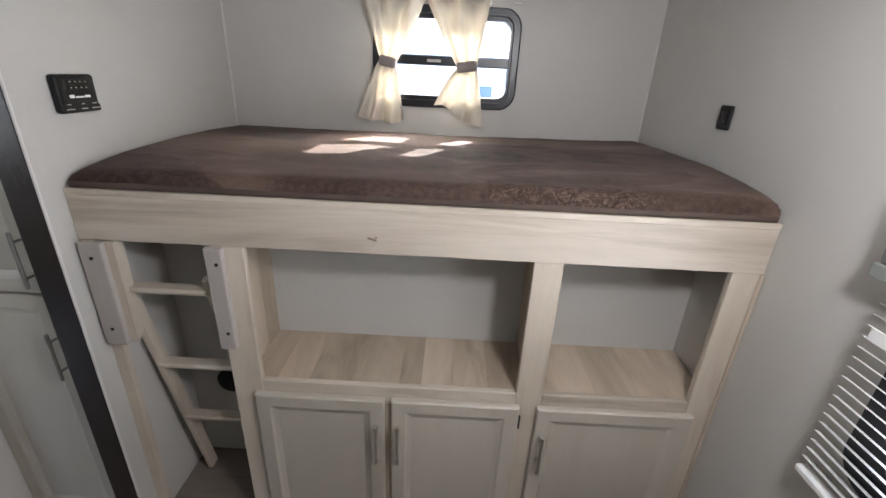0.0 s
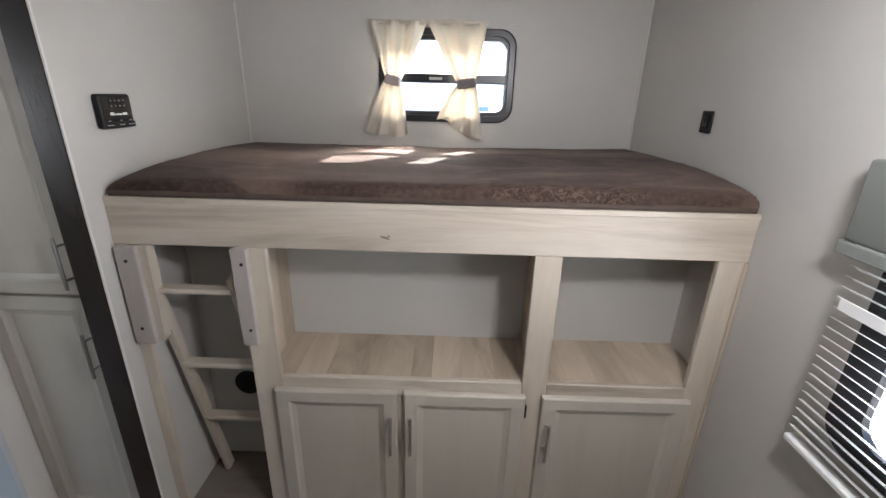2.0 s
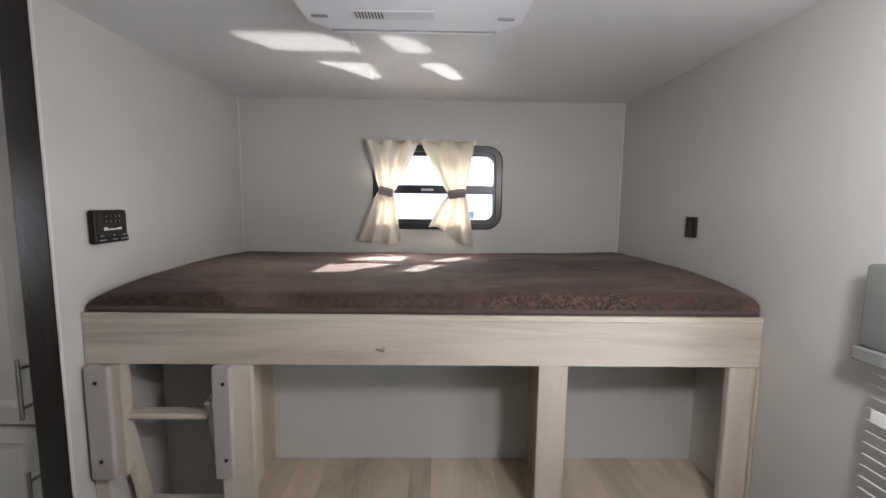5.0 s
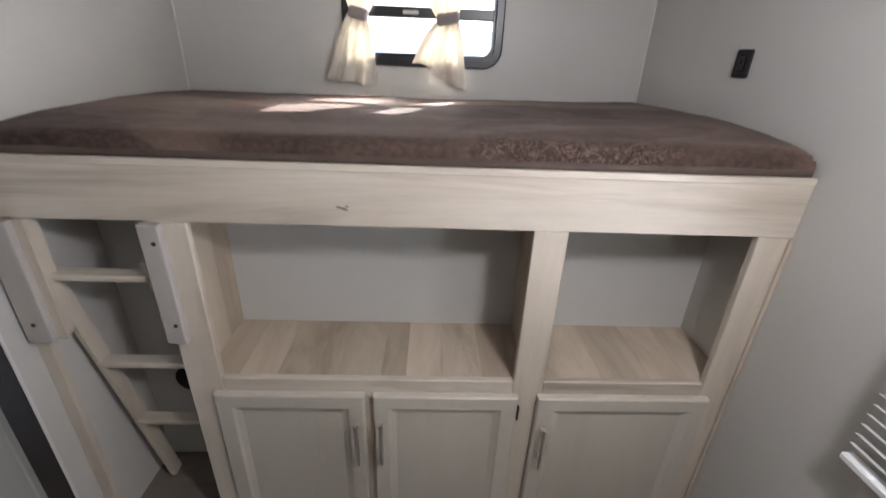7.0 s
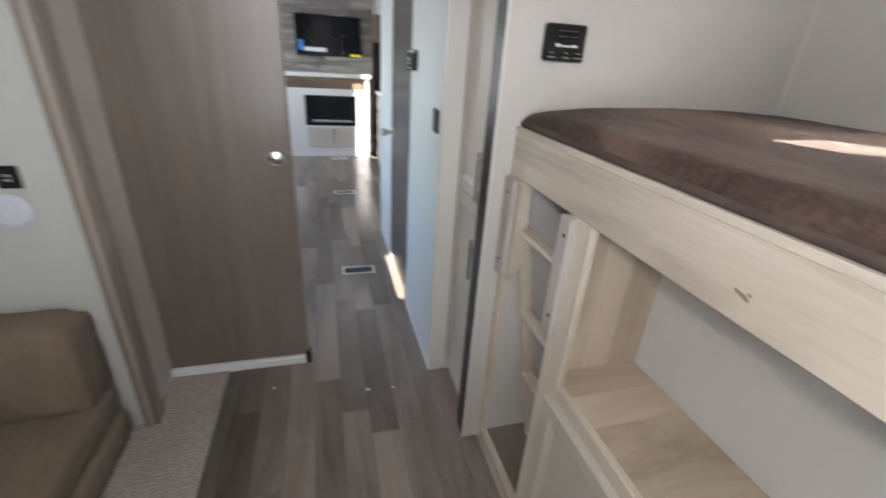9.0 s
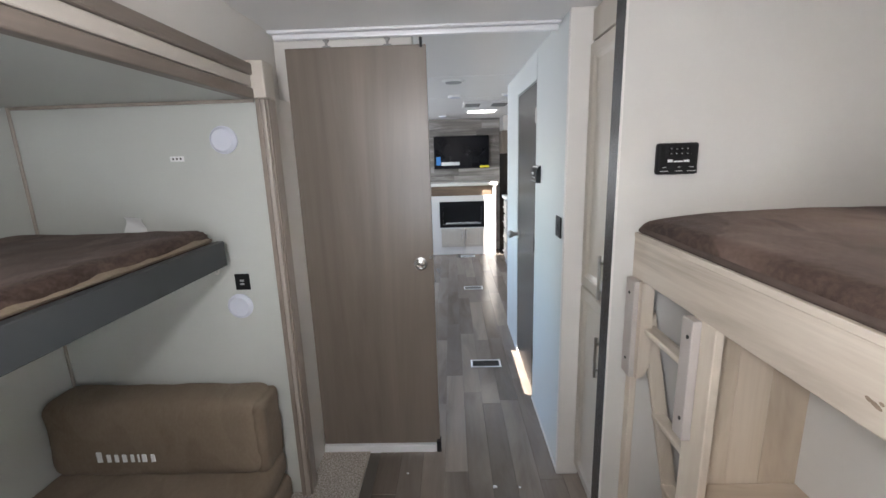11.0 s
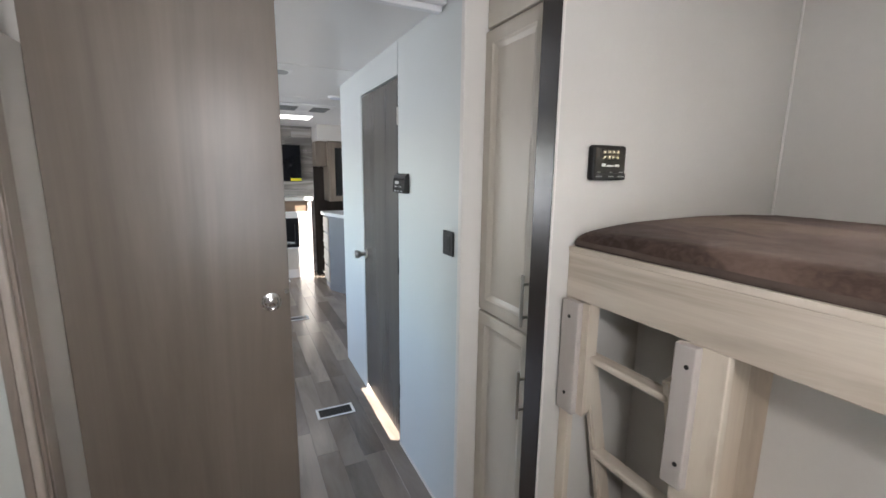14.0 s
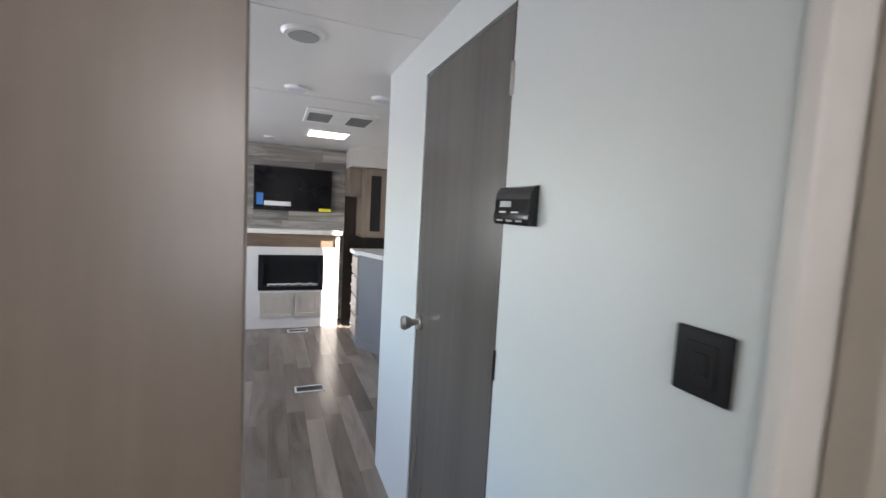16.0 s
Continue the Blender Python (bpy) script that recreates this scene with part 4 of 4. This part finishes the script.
bench = thing("lower_bunk_sofa", (-0.7, -0.64, 0.0), "brown suede fold-out sofa bunk with a printed back", "sofa")
part("backrest", soft_box(-1.214, -1.012, -1.075, -0.192, 0.255, 0.598, 0.062, 0.006, 7.0), SUEDE, bench, "brown suede backrest", True)
part("backrest_end", soft_box(-1.205, -1.030, -0.235, -0.178, 0.262, 0.575, 0.027, 0.007, 16.0), SUEDE, bench, "gathered end of the backrest", True)
part("seat", soft_box(-1.212, -0.285, -1.080, -0.170, 0.130, 0.276, 0.055, 0.006, 8.0), SUEDE, bench, "brown suede seat", True)
part("seat_base", soft_box(-1.210, -0.300, -1.080, -0.158, 0.006, 0.142, 0.045, 0.006, 9.0), SUEDE, bench, "lower fold of the sofa", True)
y = -0.856
for w, h in ((0.034, 0.046), (0.026, 0.034), (0.025, 0.034), (0.028, 0.034), (0.022, 0.034), (0.012, 0.034), (0.030, 0.034), (0.026, 0.034)):
    part("emblem_bar", one(-1.0135, -1.0095, y, y + w * 0.62, 0.346, 0.346 + h, 0.001), WHITEMARK, bench, "white embroidered bar")
    y += w + 0.006
for yy, zz in ((-0.276, 1.587), (-0.300, 0.920)):
    pk = thing("puck_light", (-1.22, yy, zz - 0.05), "round frosted pale-blue puck light, switched off", "light", "puck lights")
    part("base", rod(fresh(), (-1.2195, yy, zz), (-1.212, yy, zz), 0.052, n=32), PUCK, pk)
    part("lens", rod(fresh(), (-1.2119, yy, zz), (-1.201, yy, zz), 0.050, 0.040, 32), PUCK, pk, "frosted lens", True)
sw = thing("usb_switch", (-1.22, -0.278, 0.99), "black wall plate with two charging ports", "socket")
part("plate", one(-1.2195, -1.212, -0.308, -0.248, 0.990, 1.058, 0.003, 2), BLACK, sw)
for z in (1.012, 1.026):
    part("port", one(-1.2119, -1.210, -0.286, -0.270, z, z + 0.008), GREYMARK, sw)
lk = thing("strike_plate", (-1.22, -0.468, 1.515), "small pale strike plate with three holes", "plate")
part("plate", one(-1.2195, -1.2165, -0.495, -0.440, 1.512, 1.532, 0.001), WHITEPLASTIC, lk)
for k in range(3):
    part("hole", rod(fresh(), (-1.2165, -0.482 + k * 0.0145, 1.522), (-1.2155, -0.482 + k * 0.0145, 1.522), 0.004, n=10), SCREW, lk)
tg = fresh()
n = 6
gr = [[tg.verts.new((-1.2185 + 0.012 * math.sin(2.2 * i / n + j), -0.712 + 0.078 * i / n, 1.215 + 0.09 * j / n - 0.006 * i / n)) for i in range(n + 1)] for j in range(n + 1)]
for j in range(n):
    for i in range(n):
        tg.faces.new((gr[j][i], gr[j][i + 1], gr[j + 1][i + 1], gr[j + 1][i]))
bmesh.ops.translate(tg, verts=tg.verts, vec=(0.014, 0, 0))
pt = solo("paper_tag", tg, WHITEPLASTIC, (-1.2, -0.67, 1.215), "crumpled white paper tag with grey scribble on the bunk", "tag", "", True)
for k in range(3):
    part("scribble", one(-1.188, -1.186, -0.69 + k * 0.012, -0.675 + k * 0.012, 1.225 + k * 0.006, 1.229 + k * 0.006), GREYMARK, pt)

# ---- hall things ----
bd = thing("bathroom_door", (-2.3, 1.07, 0.05), "closed grey bathroom door with a nickel knob", "door")
part("leaf", one(D2A + 0.006, D2B - 0.006, 1.061, 1.088, 0.042, 1.876, 0.003), GREYDOOR, bd)
bm = fresh()
rod(bm, (-2.575, 1.061, 0.935), (-2.575, 1.054, 0.935), 0.030, n=24)
rod(bm, (-2.575, 1.054, 0.935), (-2.575, 1.022, 0.935), 0.012, 0.014, 20)
rod(bm, (-2.575, 1.022, 0.935), (-2.575, 0.998, 0.935), 0.020, 0.029, 24)
rod(bm, (-2.575, 0.998, 0.935), (-2.575, 0.986, 0.935), 0.029, 0.020, 24)
part("knob", bm, STEEL, bd, "satin nickel knob", True)
for z in (0.30, 0.98, 1.70):
    part("hinge", rod(fresh(), (D2B + 0.002, 1.055, z - 0.04), (D2B + 0.002, 1.055, z + 0.04), 0.0045, n=10), STEEL if z > 1.5 else SCREW, bd, "hinge barrel")
setting("trim_bath_jamb", one(D2B - 0.005, D2B - 0.0005, 1.0575, 1.0995, 0, 1.884), DARKTRIM, "dark bathroom door jamb edge", "trim")
setting("trim_hall_seam", one(D2B - 0.004, D2B + 0.006, 1.0545, 1.0578, 1.886, CZ - 0.001, 0.001), HALLWALL, "thin pale seam strip above the bathroom door", "trim")
setting("trim_hall_base", one(-1.97, -1.336, 1.0525, 1.0575, 0.0, 0.012), PAINT, "thin cream bead along the hall wall", "trim")
th = thing("wall_thermostat", (-1.905, 1.058, 1.343), "black wall thermostat with a small grey display", "thermostat")
cover = fresh()
prof = [(1.0575, 1.345), (1.036, 1.345), (1.0325, 1.352), (1.0315, 1.366), (1.0345, 1.38), (1.0345, 1.402), (1.037, 1.418), (1.0425, 1.429), (1.050, 1.4345), (1.0575, 1.436)]
ends = [[cover.verts.new((x, yy, zz)) for yy, zz in prof] for x in (-1.981, -1.829)]
for k in range(len(prof)):
    n2 = (k + 1) % len(prof)
    cover.faces.new((ends[0][k], ends[0][n2], ends[1][n2], ends[1][k]))
cover.faces.new(ends[0][::-1])
cover.faces.new(ends[1])
bmesh.ops.recalc_face_normals(cover, faces=cover.faces)
part("housing", cover, BLACKGLOSS, th, "curved black cover", True)
part("display", one(-1.955, -1.905, 1.0328, 1.0345, 1.386, 1.400, 0.0005), GREYMARK, th, "small grey display")
for x0, x1, z0 in ((-1.955, -1.925, 1.3725), (-1.90, -1.87, 1.3725)):
    part("print_bar", one(x0, x1, 1.0322, 1.0330, z0, z0 + 0.003), WHITEMARK, th)
for k in range(3):
    part("button", one(-1.96 + k * 0.042, -1.935 + k * 0.042, 1.0300, 1.0318, 1.352, 1.3565, 0.0005), GREYMARK, th)
hs = thing("hall_switch", (-1.42, 1.058, 1.135), "black rocker switch plate on the hall wall", "switch")
part("plate", one(-1.462, -1.378, 1.050, 1.0575, 1.135, 1.228, 0.004, 2), BLACK, hs)
part("bezel", one(-1.442, -1.398, 1.0488, 1.050, 1.152, 1.211, 0.001), BLACK, hs)
part("rocker", one(-1.430, -1.410, 1.0470, 1.0487, 1.166, 1.197, 0.001), BLACK, hs)


for k, (x, y, r) in enumerate(((-1.244, 0.752, 0.009), (-1.336, 0.338, 0.006), (-1.240, 0.866, 0.005))):
    cb = fresh()
    bmesh.ops.create_icosphere(cb, subdivisions=2, radius=r)
    for vtx in cb.verts:
        vtx.co *= 1 + 0.5 * noise.noise(vtx.co * 160 + Vector((k, 0, 0)))
        vtx.co.z = max(-0.0, vtx.co.z * 0.5)
    bmesh.ops.translate(cb, verts=cb.verts, vec=(x, y, 0.0002))
    solo("paper_crumb", cb, WHITEMARK, (x, y, 0.0), "small white crumb of packing lying on the floor", "crumb", "crumbs on the floor")


def floor_vent(x, y0, y1, wide):
    v = thing("floor_vent", (x, (y0 + y1) / 2, 0), "small floor heating vent with dark slots", "vent", "floor vents")
    bm = fresh()
    for a in ((x - wide, x - wide + 0.012, y0, y1), (x + wide - 0.012, x + wide, y0, y1), (x - wide + 0.0122, x + wide - 0.0122, y0, y0 + 0.014), (x - wide + 0.0122, x + wide - 0.0122, y1 - 0.014, y1)):
        box(bm, *a, 0.0005, 0.0055, 0.001)
    part("frame", bm, WHITEPLASTIC, v, "pale rim")
    part("pit", one(x - wide + 0.0125, x + wide - 0.0125, y0 + 0.0145, y1 - 0.0145, 0.0003, 0.0013), BLACK, v, "dark opening")
    nn = 13
    for k in range(nn):
        yy = y0 + 0.018 + (y1 - y0 - 0.036) * k / (nn - 1)
        part("slat", one(x - wide + 0.013, x + wide - 0.013, yy - 0.0022, yy + 0.0022, 0.0014, 0.0042), SCREW, v)


floor_vent(-2.425, 0.695, 0.915, 0.055)
floor_vent(-4.235, 0.700, 0.915, 0.055)
floor_vent(-5.80, 0.700, 0.910, 0.055)

# ---- ceiling fittings beyond the door ----
def downlight(x, y, r, name, label, cat):
    d = thing(name, (x, y, CZ), label, cat, "ceiling rounds")
    part("rim", rod(fresh(), (x, y, CZ - 0.001), (x, y, CZ - 0.014), r, r * 0.86, 32), WHITEPLASTIC, d)
    part("grille", rod(fresh(), (x, y, CZ - 0.0141), (x, y, CZ - 0.018), r * 0.72, r * 0.68, 28), GREYMARK if "speaker" in name else PUCK, d)


downlight(-2.85, 0.62, 0.085, "ceiling_speaker", "round white ceiling speaker with a grey grille", "speaker")
downlight(-3.68, 0.64, 0.070, "ceiling_downlight", "round white ceiling light, switched off", "light")
downlight(-3.64, 1.13, 0.070, "ceiling_downlight", "round white ceiling light, switched off", "light")
downlight(-5.7, 0.5, 0.070, "ceiling_downlight", "round white ceiling light, switched off", "light")
av = thing("ceiling_air_unit", (-4.35, 0.98, CZ), "white ceiling air outlet with two grilles", "air unit")
part("housing", one(-4.62, -4.12, 0.73, 1.23, CZ - 0.014, CZ - 0.001, 0.006, 3), WHITEPLASTIC, av)
for y0, y1, lean in ((0.755, 0.915, 1), (1.045, 1.205, -1)):
    gpart = part("grille", one(-4.54, -4.24, y0, y1, CZ - 0.0162, CZ - 0.0142, 0.001), GRILLEGREY, av, "dark grey fanned grille")
    for k in range(9):
        x = -4.53 + k * 0.034
        part("slat", beam(fresh(), (x, y0 + 0.006, CZ - 0.0172), (x + 0.016 * lean, y1 - 0.006, CZ - 0.0172), 0.008, 0.0018, 0.0004), GREYMARK, gpart)
part("latch", one(-4.46, -4.40, 0.95, 1.01, CZ - 0.0185, CZ - 0.0142, 0.002), WHITEPLASTIC, av)
sl = thing("ceiling_skylight", (-5.2, 0.99, CZ), "bright rectangular ceiling light panel", "light")
part("frame", one(-5.36, -5.0, 0.80, 1.18, CZ - 0.006, CZ - 0.001, 0.002), WHITEPLASTIC, sl)
part("diffuser", one(-5.34, -5.02, 0.82, 1.16, CZ - 0.010, CZ - 0.0061), SKYLIGHT, sl, "glowing diffuser")

# ---- living room end ----
setting("backing_plank_wall", one(-6.2995, -6.272, -0.6, 1.34, 0, CZ - 0.001), SUBFLOOR, "dark backing behind weathered planks", "wall")
pw = thing("plank_wall", (-6.26, 0.4, 0), "weathered grey-brown plank feature wall", "panelling")
rng = random.Random(4)
z = 0.0
while z < CZ - 0.02:
    h = min(0.118, CZ - 0.003 - z)
    y = -0.6
    while y < 1.33:
        y2 = min(1.338, y + rng.uniform(0.35, 0.9))
        part("plank", one(-6.2718, -6.252 + rng.uniform(0, 0.004), y + 0.001, y2 - 0.001, z + 0.0015, z + h - 0.0015, 0.001), RUSTIC, pw)
        y = y2
    z += h
tv = thing("television", (-6.2, 0.76, 1.29), "black flat television with stickers, on the plank wall", "television")
part("body", one(-6.245, -6.195, 0.33, 1.172, 1.292, 1.782, 0.005, 2), BLACK, tv)
part("screen", one(-6.1948, -6.193, 0.342, 1.160, 1.312, 1.770), SCREENBLACK, tv, "glossy dark screen")
part("sticker", one(-6.1928, -6.190, 1.03, 1.168, 1.300, 1.335), YELLOW, tv, "yellow energy sticker")
part("sticker", one(-6.1928, -6.190, 0.362, 0.43, 1.35, 1.48), BLUE, tv, "blue sticker")
part("sticker", one(-6.1928, -6.191, 0.44, 0.72, 1.345, 1.395), WHITEMARK, tv, "white sticker strip")
fp = thing("fireplace_cabinet", (-6.1, 0.7, 0), "pale fireplace cabinet with mantel and electric fire", "fireplace")
FX = -5.95
bm = fresh()
box(bm, -6.25, FX, 0.10, 0.395, 0.0, 0.90)
box(bm, -6.25, FX, 1.075, 1.245, 0.0, 0.90)
box(bm, -6.25, FX, 0.395, 1.075, 0.0, 0.418)
box(bm, -6.25, FX, 0.395, 1.075, 0.815, 0.90)
part("surround", bm, PAINT, fp)
part("mantel_beam", one(-6.25, FX - 0.012, 0.10, 1.20, 0.9005, 1.045, 0.003), MANTEL, fp, "brown mantel plank")
part("mantel_post", one(-6.25, FX, 1.2005, 1.245, 0.9005, 1.045, 0.002), PAINT, fp)
part("mantel_shelf", one(-6.25, FX + 0.04, 0.07, 1.27, 1.0455, 1.095, 0.006, 2), PAINT, fp, "pale mantel shelf")
fire = part("firebox", one(-6.20, FX - 0.055, 0.3955, 1.0745, 0.4185, 0.8145), BLACK, fp, "black electric firebox")
bm = ring(fresh(), lambda u, v, d: (d, u, v), rrect(0.735, 0.6165, 0.676, 0.392, 0.004, 2), rrect(0.735, 0.60, 0.58, 0.27, 0.004, 2), FX - 0.0545, FX + 0.010, 0.01)
part("bezel", bm, BLACK, fire, "black bezel")
for k in range(9):
    rod_bm = rod(fresh(), (FX - 0.04 + 0.012 * math.sin(k * 2), 0.49 + k * 0.058, 0.475), (FX - 0.03, 0.55 + k * 0.058, 0.485 + 0.02 * math.sin(k * 3.1)), 0.014, 0.010, 8)
    part("ember_log", rod_bm, EMBERS, fire, "pale glass ember")
for y0, y1, hy in ((0.415, 0.762, 0.73), (0.778, 1.040, 0.80)):
    d = part("cupboard_door", ring(fresh(), lambda u, v, d: (d, u, v), [(y1, 0.40), (y0, 0.40), (y0, 0.12), (y1, 0.12)], [(y1 - 0.045, 0.355), (y0 + 0.045, 0.355), (y0 + 0.045, 0.165), (y1 - 0.045, 0.165)], FX + 0.0005, FX + 0.018, 0.01), DOORPAINT, fp)
    part("panel", one(FX + 0.0005, FX + 0.008, y0 + 0.0455, y1 - 0.0455, 0.1655, 0.3545), DOORPAINT, d)
    part("handle", rod(fresh(), (FX + 0.035, hy, 0.25), (FX + 0.035, hy, 0.36), 0.006, n=10), STEEL, d, "nickel handle")
kc = thing("wall_cabinet", (-6.15, 1.7, 1.03), "taupe kitchen wall cabinet with a glazed door", "cabinet")
part("body", one(-6.2995, -6.0, 1.342, 1.485, 1.50, 1.83, 0.003), TAUPECAB, kc)
part("body", one(-6.2995, -5.90, 1.4855, 2.12, 1.03, 1.83, 0.003), TAUPECAB, kc)
gd2 = part("glazed_door", ring(fresh(), lambda u, v, d: (d, u, v), [(1.765, 1.82), (1.495, 1.82), (1.495, 1.04), (1.765, 1.04)], [(1.69, 1.745), (1.57, 1.745), (1.57, 1.105), (1.69, 1.105)], -5.8995, -5.88, 0.01), TAUPECAB, kc)
part("glass", one(-5.8993, -5.894, 1.5705, 1.6895, 1.1055, 1.7445), BLACKGLOSS, gd2, "dark reflective glass")
setting("bulkhead_kitchen", one(-6.2995, -5.85, 1.342, 2.129, 1.8305, CZ - 0.001), WALL, "cream bulkhead above the wall cabinets", "wall")
setting("cabinet_recess", one(-6.2995, -6.285, 1.342, 1.4850, 1.0300, 1.4995), DARKTRIM, "dark panel beneath the wall cabinet", "wall")
setting("backsplash", one(-6.2995, -6.28, 1.342, 2.129, 0.0, 1.0295), DARKTRIM, "dark kitchen backsplash", "wall")
isl = thing("kitchen_counter", (-5.3, 1.7, 0), "grey kitchen counter with white drawers and pale top", "counter")


def prism(bm, pts, z0, z1):
    lo, hi = [bm.verts.new((x, y, z0)) for x, y in pts], [bm.verts.new((x, y, z1)) for x, y in pts]
    for i in range(len(pts)):
        bm.faces.new((lo[i], lo[(i + 1) % len(pts)], hi[(i + 1) % len(pts)], hi[i]))
    bm.faces.new(lo[::-1])
    bm.faces.new(hi)
    bmesh.ops.recalc_face_normals(bm, faces=bm.faces)
    return bm


part("carcass", prism(fresh(), [(-5.155, 1.325), (-4.80, 1.50), (-4.80, 2.12), (-5.45, 2.12), (-5.45, 1.325)], 0.0, 0.905), ISLANDGREY, isl, "grey end panel")
part("base_moulding", prism(fresh(), [(-5.150, 1.312), (-4.788, 1.492), (-4.788, 2.12), (-4.80, 2.12), (-4.801, 1.501), (-5.154, 1.324)], 0.0, 0.075), ISLANDGREY, isl)
top = fresh()
cpts = [(-5.47, 2.125), (-5.47, 1.285), (-5.25, 1.285)] + [(-5.25 + 0.10 * math.sin(radians(a)), 1.385 - 0.10 * math.cos(radians(a))) for a in (15, 30, 45, 60)] + [(-4.79, 1.455), (-4.765, 1.50), (-4.765, 2.125)]
prism(top, cpts, 0.9055, 0.945)
part("worktop", top, STONETOP, isl, "pale rounded worktop")
for z0, z1 in ((0.70, 0.88), (0.50, 0.68), (0.30, 0.48), (0.09, 0.28)):
    dr = part("drawer", one(-5.44, -5.17, 1.305, 1.3245, z0, z1, 0.004), DOORPAINT, isl, "white drawer front")
    part("handle", rod(fresh(), (-5.36, 1.285, (z0 + z1) / 2), (-5.25, 1.285, (z0 + z1) / 2), 0.006, n=10), STEEL, dr)

# ---- outside the bunk window ----
nb = thing("parked_trailer", (1.0, 12.0, -0.9), "white travel trailer parked across the lot", "trailer")
part("body", one(-4.0, 5.0, 11.0, 13.2, -0.45, 2.0, 0.08, 3), TRAILERWHITE, nb)
for x in (-2.5, 0.2, 1.6, 3.4):
    part("window", one(x, x + 0.8, 10.97, 11.0, 0.7, 1.3, 0.01), TRAILERBLUE, nb)
for x in (0.2, 1.1):
    wl = part("wheel", rod(fresh(), (x, 11.0, -0.55), (x, 11.25, -0.55), 0.35, n=24), BLACK, nb)
    part("rim", rod(fresh(), (x, 10.99, -0.55), (x, 10.998, -0.55), 0.2, n=20), STEEL, wl)

# ---- vinyl planks ----
rng = random.Random(11)
PW = 0.112
y = -0.6
while y < 1.46:
    y1 = y + PW
    x = -6.3 + rng.uniform(-0.6, 0.0)
    while x < 0.94:
        x1 = x + 0.92
        a, b, c, d = max(x, -6.3), min(x1, 0.944), max(y, -1.2), min(y1, 1.455)
        if a > -1.53:
            c = max(c, 0.129)
            d = min(d, 1.30)
        elif b > -1.53 and c < 0.129:
            b = -1.53
        if b - a > 0.02 and d - c > 0.01:
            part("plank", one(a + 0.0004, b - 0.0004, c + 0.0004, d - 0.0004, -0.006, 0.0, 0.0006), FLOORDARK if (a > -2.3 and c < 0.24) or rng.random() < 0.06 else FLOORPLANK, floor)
        x = x1
    y = y1
